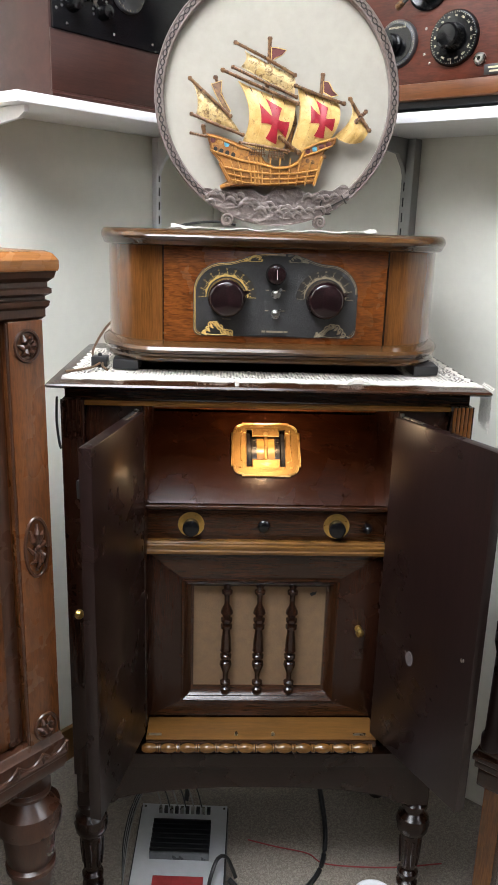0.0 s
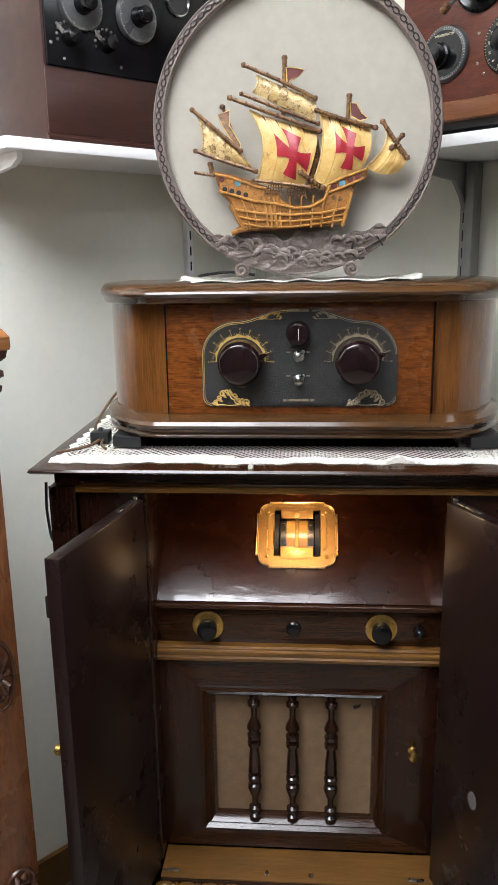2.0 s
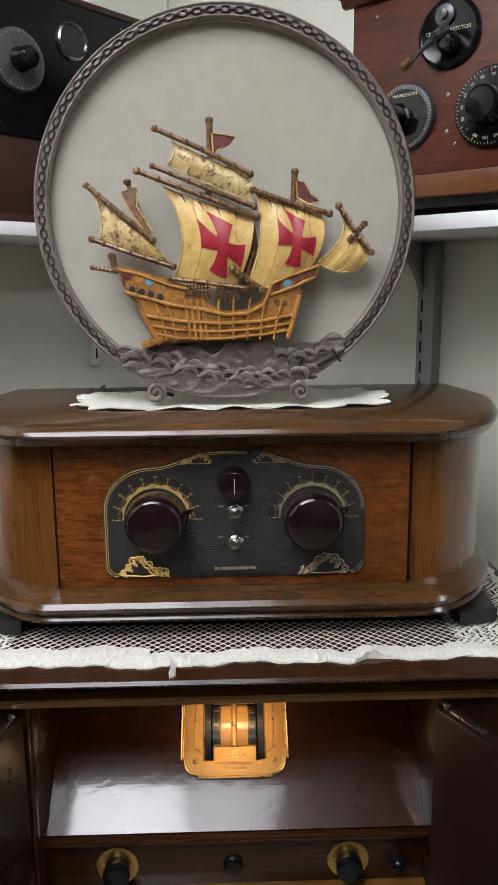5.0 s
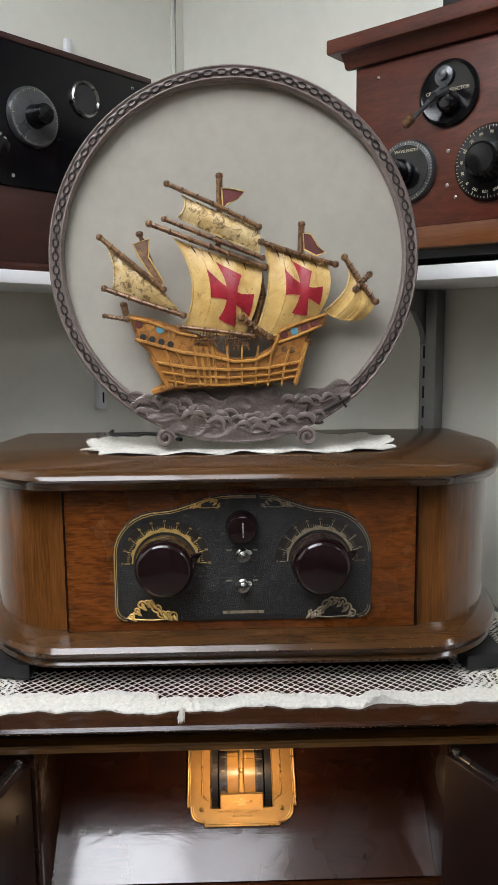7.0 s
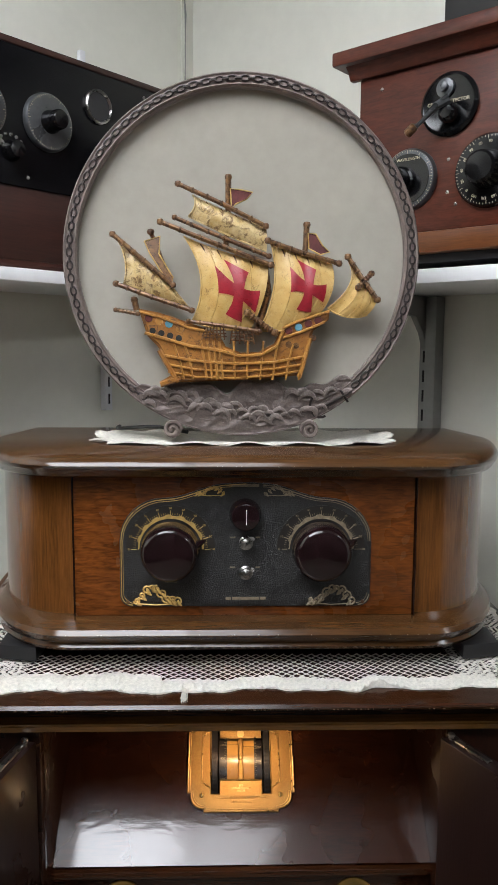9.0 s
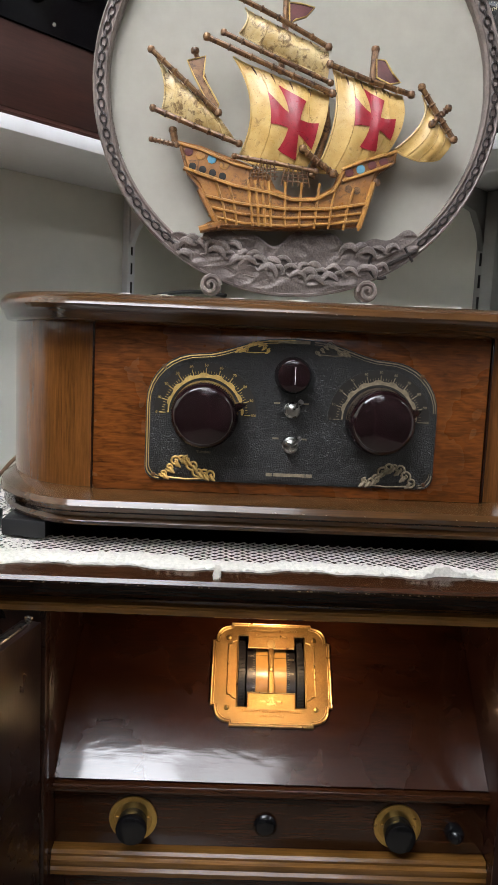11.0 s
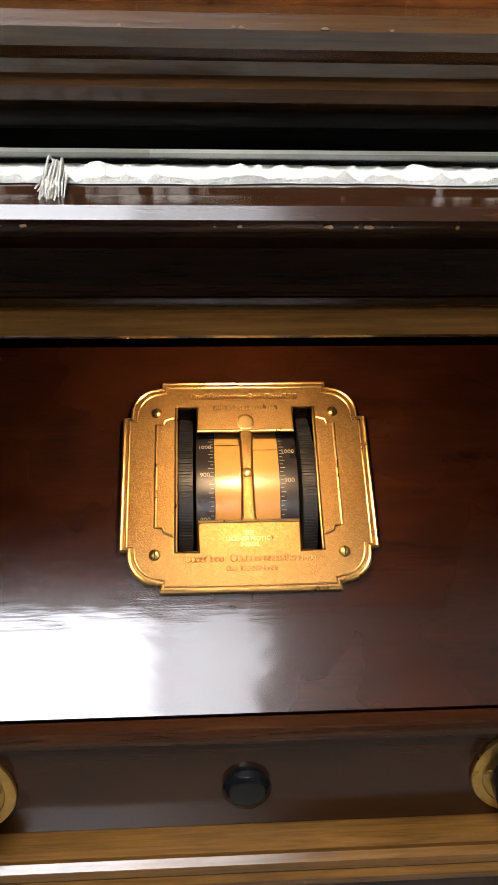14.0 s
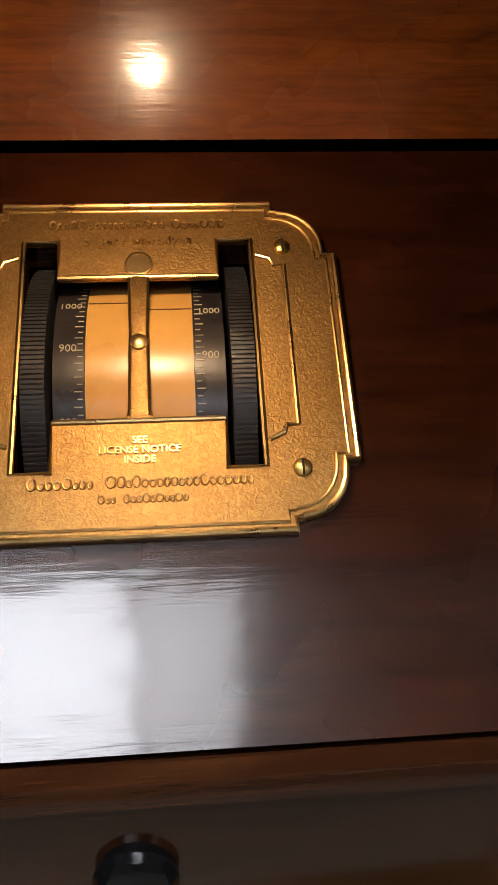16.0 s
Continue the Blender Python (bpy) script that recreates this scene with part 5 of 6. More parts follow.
def strake(pts, r, mat=M_STRAKE, name="strake", d=0.0115, label=""):
    return part(name, tube([G(u, v, d) for u, v in pts], r, None, 6), mat, hull, label)


for k, (dv, r) in enumerate(((0, 0.0018), (16, 0.0014), (30, 0.0013))):
    strake([(272 + 3 * k, 640 + dv), (330, 650 + dv), (400, 655 + dv * 0.9), (470, 652 + dv * 0.8), (534 - 4 * k, 640 + dv * 0.9)], r)
strake([(228, 560), (262, 568), (316, 588), (345, 594)], 0.0016)
strake([(236, 598), (270, 608), (318, 622), (372, 630), (410, 640), (448, 638), (478, 622), (490, 592)], 0.0020)
strake([(488, 588), (520, 574), (574, 556)], 0.0018)
strake([(490, 606), (524, 594), (566, 576)], 0.0016)
for k, u in enumerate((300, 318, 345, 356, 366, 376, 400, 424, 450, 474, 500, 526)):
    lean = (415 - u) * 0.10
    strake([(u - lean, 612 if 330 < u < 480 else 618), (u, 650), (u + lean * 0.6, 684)], 0.0013 if u < 330 or u > 380 else 0.0016, M_STRAKE, "rib")
strake([(540, 606), (530, 645), (520, 680)], 0.0026, M_STRAKE, "stem_post")
strake([(262, 630), (280, 662), (296, 690)], 0.0030, M_HULL, "rudder_post")
strake([(264, 694), (300, 682)], 0.0035, M_HULL, "rudder_post")
for k in range(4):
    part("gun_port", lathe([(0.0036, 0), (0.0036, 0.0012), (0.0024, 0.0014), (0, 0.0014)], Matrix.Translation(G(250 + 16 * k, 594 + 4.5 * k, 0.0095)) @ pose(0, 0, 0, 90, 0, 0), 12), M_HOLESHADE, hull)
for u, v in ((500, 618), (514, 620), (545, 606)):
    part("gun_port", lathe([(0.0036, 0), (0.0036, 0.0012), (0, 0.0014)], Matrix.Translation(G(u, v, 0.0095)) @ pose(0, 0, 0, 90, 0, 0), 12), M_SPAR, hull)
for u, v, mat in ((243, 571, M_FLAGR), (262, 576, M_STRAKE), (280, 581, M_BLUE), (300, 590, M_STRAKE), (500, 592, M_FLAGR), (518, 586, M_BLUE), (536, 579, M_FLAGR), (554, 573, M_FLAGR)):
    part("shield", lathe([(0.0046, 0), (0.0044, 0.0008), (0.0030, 0.0011), (0, 0.0011)], Matrix.Translation(G(u, v, 0.0100)) @ pose(0, 0, 0, 90, 0, 0), 8), mat, hull)
for k in range(7):
    strake([(346 + 5.5 * k, 588 - 1.0 * k), (340 + 7 * k, 610)], 0.0008, M_SPAR, "shroud")
for k in range(6):
    strake([(396 + 7 * k, 592), (392 + 9 * k, 618)], 0.0008, M_SPAR, "shroud")
for k in range(3):
    strake([(344 - k, 594 + 6 * k), (384 + k, 592 + 6 * k)], 0.0007, M_SPAR, "shroud")
    strake([(394 - k, 598 + 6 * k), (432 + k, 600 + 6 * k)], 0.0007, M_SPAR, "shroud")


def sail(name, tl, tr, br, bl, bulge, mat, bows=(0, 0, 0, 0), base=0.006, cross=None, seams=3):
    """A filled sail: a patch between four corners that swells to the front; bows: sag of left, right, top and bottom edges."""
    TL, TR, BR, BL = (Vector((p[0], p[1])) for p in (tl, tr, br, bl))

    def at(s, t):
        p = (TL * (1 - s) + TR * s) * (1 - t) + (BL * (1 - s) + BR * s) * t
        q = 4 * t * (1 - t)
        p = p + Vector((bows[0] * (1 - s) * q + bows[1] * s * q, 0))
        q2 = 4 * s * (1 - s)
        p = p + Vector((0, bows[2] * (1 - t) * q2 + bows[3] * t * q2))
        d = base + bulge * (math.sin(math.pi * (0.12 + 0.80 * t)) ** 1.0) * (0.45 + 0.55 * math.sin(math.pi * (0.1 + 0.8 * s)))
        d += 0.0008 * math.cos(2 * math.pi * seams * s)
        return G(p.x, p.y, d)

    n = 16
    b = bmesh.new()
    f = [[b.verts.new(at(i / n, j / n)) for j in range(n + 1)] for i in range(n + 1)]
    k = [[b.verts.new(at(i / n, j / n) + Vector((0, 0.0022, 0))) for j in range(n + 1)] for i in range(n + 1)]
    for i in range(n):
        for j in range(n):
            b.faces.new((f[i][j], f[i + 1][j], f[i + 1][j + 1], f[i][j + 1]))
            b.faces.new((k[i][j], k[i][j + 1], k[i + 1][j + 1], k[i + 1][j]))
    for i in range(n):
        for a, c in (((i, 0), (i + 1, 0)), ((i, n), (i + 1, n)), ((0, i), (0, i + 1)), ((n, i), (n, i + 1))):
            b.faces.new((f[a[0]][a[1]], f[c[0]][c[1]], k[c[0]][c[1]], k[a[0]][a[1]]))
    sl = part(name, b, mat, spk, "cream painted billowing sail")
    part("hem", tube([at(0, j / n) for j in range(n + 1)], 0.0012, None, 5), mat, sl)
    part("hem", tube([at(i / n, 1) for i in range(n + 1)], 0.0010, None, 5), mat, sl)
    for q in range(1, seams + 1):
        s0 = q / (seams + 1)
        part("seam", tube([at(s0 + 0.03 * math.sin(3 * t0), t0) + Vector((0, -0.0002, 0)) for t0 in [j / 10 for j in range(11)]], 0.0006, None, 4), mat, sl)
    for q in range(9):
        s0 = 0.08 + 0.1 * q
        part("crease", tube([at(s0, 0.02) + Vector((0, -0.0002, 0)), at(s0 + 0.012, 0.07), at(s0 + 0.02, 0.15) + Vector((0, 0.0006, 0))], [0.0009, 0.0007, 0.0003], None, 4), M_SPAR if q % 2 else mat, sl)
    if cross:
        cs, ct, w, h, tilt = cross
        cb = bmesh.new()
        m = 5
        k0 = 0.24

        def patch(corner):
            """A curved patch of the cross from a function on the unit square."""
            rows = []
            for i in range(m + 1):
                row = []
                for j in range(m + 1):
                    x, y = corner(i / m, j / m)
                    row.append(cb.verts.new(at(cs + w * (x + tilt * y), ct + h * (y + (0.20 + tilt * 0.6) * x)) + Vector((0, -0.0010, 0))))
                rows.append(row)
            for i in range(m):
                for j in range(m):
                    cb.faces.new((rows[i][j], rows[i + 1][j], rows[i + 1][j + 1], rows[i][j + 1]))

        patch(lambda p, q: (k0 * (2 * p - 1), k0 * (2 * q - 1)))
        for ca, sa in ((1, 0), (0, 1), (-1, 0), (0, -1)):
            def arm(p, q, ca=ca, sa=sa):
                x, y = k0 + (1 - k0) * p, (k0 + 0.24 * p ** 1.5) * (2 * q - 1)
                return x * ca - y * sa, x * sa + y * ca
            patch(arm)
        bmesh.ops.remove_doubles(cb, verts=cb.verts, dist=0.00005)
        part("cross", cb, M_CROSS, sl, "red cross with flared arms")
    return sl


sail("sail", (308, 420), (462, 470), (430, 590), (322, 576), 0.013, M_SAIL, (24, 8, 4, 8), 0.003, (0.60, 0.50, 0.33, 0.345, 0.06))
sail("sail", (466, 432), (578, 468), (552, 568), (446, 592), 0.013, M_SAIL, (16, 14, 2, 10), 0.004, (0.58, 0.45, 0.31, 0.32, 0.10))
sail("sail", (324, 346), (456, 402), (458, 446), (316, 384), 0.008, M_SAILP, (8, 2, 2, 2), 0.004, None, 4)
sail("sail", (188, 428), (284, 508), (322, 556), (196, 514), 0.009, M_SAILP, (10, 0, 2, -2), 0.003, None, 4)
sail("sail", (610, 464), (662, 536), (646, 562), (572, 550), 0.010, M_SAIL, (20, 2, 2, 10), 0.003, None, 3)
for pts, r in (([(180, 419), (236, 466), (288, 510)], 0.0026), ([(185, 508), (250, 532), (322, 556)], 0.0026), ([(298, 328), (376, 362), (456, 402)], 0.0026), ([(266, 396), (370, 436), (466, 472)], 0.0028),
               ([(292, 388), (380, 424), (462, 456)], 0.0024), ([(460, 428), (524, 450), (590, 468)], 0.0028), ([(606, 456), (634, 496), (662, 534)], 0.0028), ([(626, 512), (650, 486)], 0.0026),
               ([(316, 576), (380, 584), (446, 594)], 0.0022), ([(424, 560), (450, 580), (474, 596)], 0.0030), ([(184, 556), (224, 563)], 0.0020)):
    b = tube([G(u, v, 0.013) for u, v in pts], r, None, 8)
    for u, v in (pts[0], pts[-1]):
        b = join(b, lathe([(0.0, -r * 1.5), (r * 1.2, -r), (r * 1.5, 0), (r * 1.2, r), (0.0, r * 1.5)], Matrix.Translation(G(u, v, 0.013)), 10))
    P0, P1 = G(*pts[0], 0.013), G(*pts[-1], 0.013)
    for q in range(1, 6):
        f = q / 6
        mid = G(*pts[1], 0.013) if len(pts) > 2 else (P0 + P1) / 2
        pc = P0 * (1 - f) ** 2 + 2 * f * (1 - f) * (2 * mid - (P0 + P1) / 2) + P1 * f * f
        dd = (P1 - P0).normalized() * 0.0016
        b = tube([pc - dd, pc, pc + dd], [r * 0.9, r * 1.4, r * 0.9], b, 8)
    part("spar", b, M_SPAR, spk, "bronze-brown spar")
for pts, r in (([(388, 312), (388, 380), (384, 440)], 0.0034), ([(532, 396), (530, 440), (526, 470)], 0.0034), ([(455, 470), (462, 520), (440, 600)], 0.0040), ([(247, 412), (262, 450), (280, 500)], 0.0024), ([(216, 536), (220, 556)], 0.0036)):
    b = tube([G(u, v, 0.003) for u, v in pts], r, None, 8)
    b = join(b, lathe([(0.0, -0.004), (0.0036, -0.0025), (0.0044, 0), (0.0036, 0.0025), (0.0, 0.004)], Matrix.Translation(G(*pts[0], 0.003)), 12))
    part("mast", b, M_SPAR, spk)
for line, mat in (([(392, 334), (410, 336), (432, 340), (420, 352), (402, 362), (394, 368)], M_FLAGR), ([(534, 412), (548, 414), (560, 436), (574, 446), (556, 452), (536, 440)], M_FLAGR), ([(236, 430), (264, 420), (262, 452), (288, 496), (284, 512), (262, 478), (246, 452)], M_SPAR)):
    b = bmesh.new()
    f = [b.verts.new(G(u, v, 0.007 + 0.003 * math.sin(u * 0.16))) for u, v in line]
    k = [b.verts.new(G(u, v, 0.003 + 0.003 * math.sin(u * 0.16))) for u, v in line]
    b.faces.new(f)
    b.faces.new(k[::-1])
    for i in range(len(f)):
        b.faces.new((f[i], f[(i + 1) % len(f)], k[(i + 1) % len(f)], k[i]))
    fl = part("flag", b, mat, spk, "small curling flag")
    part("flag_edge", tube([G(u, v, 0.0075 + 0.003 * math.sin(u * 0.16)) for u, v in line], 0.0009, None, 5, True), M_GILT, fl)
# cord behind the loudspeaker
part("lead", tube(smooth_path([(-0.06, 0.125, 1.330), (-0.10, 0.15, 1.334), (-0.15, 0.19, 1.328), (-0.16, 0.26, 1.324)], 6), 0.0022, None, 8), M_BCORD, spk)

# ---- wall shelves: local x along the wall from the corner, local y into the wall ----


def rail_strip(parent, x, z0, z1, mat, depth=0.016):
    r = part("upright", box(x - 0.008, x + 0.008, -depth, -0.001, z0, z1, 0.001), mat, parent, "slotted shelf upright")
    n = int((z1 - z0) / 0.032)
    for i in range(n):
        z = z0 + 0.012 + i * 0.032
        part("slot", box(x - 0.0018, x + 0.0018, -depth - 0.0004, -depth + 0.001, z, z + 0.019), M_HOLESHADE, r)


def bracket(parent, x, z, depth, mat):
    o = [(-0.017, z - 0.001), (-depth, z - 0.001), (-depth, z - 0.012), (-depth + 0.02, z - 0.022), (-0.055, z - 0.034), (-0.030, z - 0.06), (-0.017, z - 0.085)]
    part("bracket", prism(o, x - 0.005, x + 0.005, "yz", 0.001), mat, parent, "folded metal shelf bracket")


sr = thing("wall_shelf", "white shelf on a grey slotted upright and bracket", "shelf", tuple(CORNER), RZ_R)
part("board", box(0.03, 1.6, -0.232, -0.002, 1.517, 1.536, 0.0015), M_SHELF, sr)
rail_strip(sr, 0.545, 0.95, 1.515, M_GREYBR)
part("upright_side", box(0.5535, 0.572, -0.030, -0.001, 0.95, 1.515, 0.001), M_GREYBR, sr)
bracket(sr, 0.545, 1.517, 0.20, M_GREYBR)
rail_strip(sr, 1.15, 0.95, 1.515, M_GREYBR)
bracket(sr, 1.15, 1.517, 0.20, M_GREYBR)
sl = thing("wall_shelf", "white shelf on white slotted uprights and brackets", "shelf", tuple(CORNER), RZ_L)
part("board", box(-0.745, -0.03, -0.202, -0.002, 1.522, 1.540, 0.0015), M_SHELF, sl)
for x in (-0.238, -0.715):
    rail_strip(sl, x, 1.315 if x > -0.5 else 1.25, 1.52, M_WHITE)
    bracket(sl, x, 1.522, 0.185, M_WHITE)
clip = thing("wall_clip", "small white wall clip above the shelf radio", "clip", tuple(CORNER + Vector((0, 0, 0))), RZ_L)
part("plate", box(-0.285, -0.273, -0.010, -0.001, 1.905, 1.945, 0.001), M_WHITE, clip)
part("screw", lathe([(0.0025, 0), (0, 0.002)], Matrix.Translation((-0.279, -0.010, 1.912)) @ pose(0, 0, 0, 90, 0, 0), 10), M_STEEL, clip)


def dial(parent, x, y, z, r, mat, label, knob_r=0.0, face=M_BLACK, figures=True, depth=0.008):
    m = Matrix.Translation((x, y, z)) @ pose(0, 0, 0, 90, 0, 0)
    d = part("dial", lathe([(r, 0), (r, depth * 0.5), (r * 0.94, depth), (r * 0.90, depth * 1.05), (0, depth * 1.05)], m, 48), mat, parent, label)
    if knob_r:
        part("knob", lathe([(knob_r * 1.15, depth), (knob_r * 1.1, depth + 0.006), (knob_r, depth + 0.010), (knob_r * 0.95, depth + 0.024), (knob_r * 0.8, depth + 0.027), (0, depth + 0.028)], m, 32), face, d)
    if figures:
        tb = bmesh.new()
        for i in range(60):
            a = 2 * math.pi * i / 60
            r0 = r * (0.88 if i % 5 else 0.82)
            tb = tube([(x + r0 * math.cos(a), y - depth * 1.06, z + r0 * math.sin(a)), (x + r * 0.92 * math.cos(a), y - depth * 1.06, z + r * 0.92 * math.sin(a))], 0.00035, tb, 4)
        part("tick_marks", tb, M_PALE, d)
    return d


# left-hand shelf radio: black panel over a wooden plinth
lr = thing("shelf_radio", "old radio, black ebonite panel in a dark wooden case", "radio", tuple(CORNER + Vector((0, 0, 1.5405))), RZ_L)
X0, X1, YF = -0.660, -0.266, -0.186
part("case", box(X0, X1, YF + 0.004, -0.012, 0.001, 0.298, 0.002), M_SHELFBOX, lr)
part("lid", box(X0 - 0.006, X1 + 0.006, YF - 0.004, -0.008, 0.2985, 0.308, 0.002), M_SHELFBOX, lr)
part("plinth", box(X0, X1, YF, YF + 0.0035, 0.012, 0.112, 0.001), M_SHELFBOX, lr, "dark grained wooden lower front")
part("plinth_moulding", prism([(YF - 0.006, 0.001), (YF - 0.006, 0.006), (YF, 0.0115), (YF + 0.003, 0.0115), (YF + 0.003, 0.001)], X0 - 0.004, X1 + 0.004, "yz"), M_SHELFBOX, lr)
pn = part("panel", box(X0 + 0.004, X1 - 0.003, YF - 0.003, YF + 0.0035, 0.1125, 0.298, 0.0008), M_EBON, lr, "glossy black ebonite panel")
for x in (-0.484, -0.592):
    d = dial(lr, x, YF - 0.003, 0.2065, 0.040, M_DIALM, "grey metal dial with a black knob", 0.014)
w = part("peephole", lathe([(0.025, 0), (0.025, 0.004), (0.0225, 0.006), (0.0215, 0.004), (0.0205, 0.002), (0, 0.002)], Matrix.Translation((-0.393, YF - 0.003, 0.2495)) @ pose(0, 0, 0, 90, 0, 0), 36), M_STEEL, lr, "round rimmed peephole")
part("gauze", lathe([(0.0205, 0.0021), (0.0205, 0.0026), (0, 0.0026)], Matrix.Translation((-0.393, YF - 0.003, 0.2495)) @ pose(0, 0, 0, 90, 0, 0), 30), M_DIALP, w)
for x in (-0.615, -0.545):
    z = 0.157
    k = part("switch_knob", lathe([(0.014, 0), (0.013, 0.008), (0.011, 0.020), (0, 0.022)], Matrix.Translation((x, YF - 0.003, z)) @ pose(0, 0, 0, 90, 0, 0), 24), M_BLACK, lr, "black selector knob with a steel pointer")
    part("pointer", prism([(x - 0.004, z + 0.004), (x - 0.022, z + 0.019), (x - 0.025, z + 0.016), (x - 0.008, z - 0.004)], YF - 0.006, YF - 0.0045, "xz"), M_STEEL, k)
    for i in range(9):
        a = radians(60 + 22 * i - 40)
        part("contact_stud", lathe([(0.0024, 0), (0.002, 0.002), (0, 0.0025)], Matrix.Translation((x + 0.022 * math.cos(a), YF - 0.003, z + 0.022 * math.sin(a))) @ pose(0, 0, 0, 90, 0, 0), 8), M_STEEL, k)
for x, z in ((-0.518, 0.126), (-0.626, 0.124), (-0.648, 0.145), (-0.30, 0.126), (-0.42, 0.126), (-0.30, 0.285), (-0.64, 0.285)):
    part("screw", lathe([(0.0028, 0), (0.0024, 0.001), (0, 0.0016)], Matrix.Translation((x, YF - 0.003, z)) @ pose(0, 0, 0, 90, 0, 0), 10), M_STEEL, lr)

# right-hand shelf radio: red mahogany crystal set
rr = thing("crystal_radio", "red mahogany crystal radio with a moulded lid and black dials", "radio", tuple(CORNER + Vector((0, 0, 1.5365))), RZ_R)
X0, X1, YF = 0.529, 0.98, -0.200
for x in (X0 + 0.03, X1 - 0.03):
    for y in (YF + 0.03, -0.04):
        part("foot", box(x - 0.02, x + 0.02, y - 0.02, y + 0.02, 0.0005, 0.0235), M_BLKMATT, rr)
part("under_board", box(X0 + 0.005, X1 - 0.005, YF + 0.012, -0.02, 0.012, 0.0235), M_BLKMATT, rr)
part("plinth", box(X0 - 0.004, X1 + 0.004, YF - 0.006, -0.012, 0.024, 0.0515, 0.002), M_REDB, rr, "orange-brown plinth")
part("case", box(X0, X1, YF + 0.0035, -0.014, 0.052, 0.268, 0.0015), M_RED, rr)
part("front_panel", box(X0 + 0.001, X1 - 0.001, YF, YF + 0.003, 0.0522, 0.268, 0.0008), M_RED, rr, "reddish grained front")
part("cove", prism([(YF + 0.002, 0.2685), (YF - 0.006, 0.2685), (YF - 0.009, 0.272), (YF - 0.012, 0.279), (YF - 0.019, 0.285), (YF + 0.002, 0.285)], X0 - 0.012, X1 + 0.012, "yz"), M_RED, rr)
part("lid", box(X0 - 0.030, X1 + 0.030, YF - 0.028, -0.005, 0.2855, 0.305, 0.003), M_RED, rr, "overhanging mahogany lid")
part("upper_step", box(X0 + 0.062, X1 - 0.05, YF + 0.03, -0.02, 0.3055, 0.328, 0.003), M_RED, rr)
part("upper_box", box(X0 + 0.10, X1 - 0.08, YF + 0.05, -0.04, 0.3285, 0.42, 0.003), M_BLKMATT, rr)
cd = part("detector", lathe([(0.040, 0), (0.040, 0.004), (0.036, 0.007), (0.034, 0.0062), (0, 0.0062)], Matrix.Translation((0.668, YF, 0.2105)) @ pose(0, 0, 0, 90, 0, 0), 48), M_BLACK, rr, "round black crystal detector with a brass arm")
part("terminal", lathe([(0.012, 0.006), (0.012, 0.010), (0.006, 0.011), (0.006, 0.017), (0, 0.018)], Matrix.Translation((0.664, YF, 0.230)) @ pose(0, 0, 0, 90, 0, 0), 24), M_DIALM, cd)
part("hub", lathe([(0.014, 0.006), (0.013, 0.016), (0.008, 0.022), (0, 0.023)], Matrix.Translation((0.672, YF, 0.197)) @ pose(0, 0, 0, 90, 0, 0), 24), M_BLACK, cd)
part("arm", tube([(0.676, YF - 0.020, 0.212), (0.660, YF - 0.026, 0.204), (0.650, YF - 0.030, 0.192), (0.636, YF - 0.034, 0.180)], [0.007, 0.005, 0.003, 0.003], None, 8), M_DIALM, cd, "dull metal contact arm")
part("handle", lathe([(0.004, -0.008), (0.006, -0.006), (0.006, 0.006), (0.004, 0.008)], Matrix.Translation((0.631, YF - 0.036, 0.177)) @ pose(0, 0, 0, 0, 55, 0), 14), M_SPAR, cd)
writing("CRYSTAL DETECTOR", 0.0062, Matrix.Translation((0.668, YF - 0.0066, 0.2125)) @ FACE_FRONT, M_PALE, cd)
dl = dial(rr, 0.612, YF, 0.1225, 0.041, M_DIALM, "black wavelength dial with a silvered rim", 0.0, M_BLACK, True)
part("face", lathe([(0.033, 0.0088), (0.033, 0.0098), (0, 0.0098)], Matrix.Translation((0.612, YF, 0.1225)) @ pose(0, 0, 0, 90, 0, 0), 36), M_BLACK, dl)
part("knob", lathe([(0.020, 0.0098), (0.019, 0.016), (0.016, 0.018), (0.0155, 0.034), (0, 0.036)], Matrix.Translation((0.606, YF, 0.1195)) @ pose(0, 0, 0, 90, 0, 0), 30), M_BLACK, dl)
writing("WAVELENGTH", 0.0052, Matrix.Translation((0.614, YF - 0.0101, 0.1480)) @ FACE_FRONT, M_PALE, dl)
d2 = dial(rr, 0.7255, YF, 0.1195, 0.046, M_BLACK, "round black tuning dial with pale figures", 0.021)
for i, txt in enumerate(("0", "20", "40", "60", "70", "80", "90", "100", "110", "120", "130", "140", "150", "160", "170", "180")):
    a = radians(250 - i * 22.5 - 30)
    writing(txt, 0.0050, Matrix.Translation((0.7255 + 0.0345 * math.cos(a), YF - 0.0087, 0.1195 + 0.0345 * math.sin(a))) @ FACE_FRONT @ pose(0, 0, 0, 0, 0, math.degrees(a) - 90), M_PALE, d2, "figure")
jk = part("jack", lathe([(0.011, 0), (0.010, 0.006), (0.006, 0.009), (0.0035, 0.009), (0.0035, 0.004), (0, 0.004)], Matrix.Translation((0.777, YF, 0.0815)) @ pose(0, 0, 0, 90, 0, 0), 24), M_STEEL, rr, "nickel jack socket")
part("jack_hole", lathe([(0.0034, 0.0042), (0.0034, 0.0048), (0, 0.0048)], Matrix.Translation((0.777, YF, 0.0815)) @ pose(0, 0, 0, 90, 0, 0), 12), M_HOLESHADE, jk)
pq = part("name_plate", box(0.786, 0.826, YF - 0.0015, YF - 0.0002, 0.055, 0.072, 0.0004), M_DIALP, rr, "small engraved metal plate")
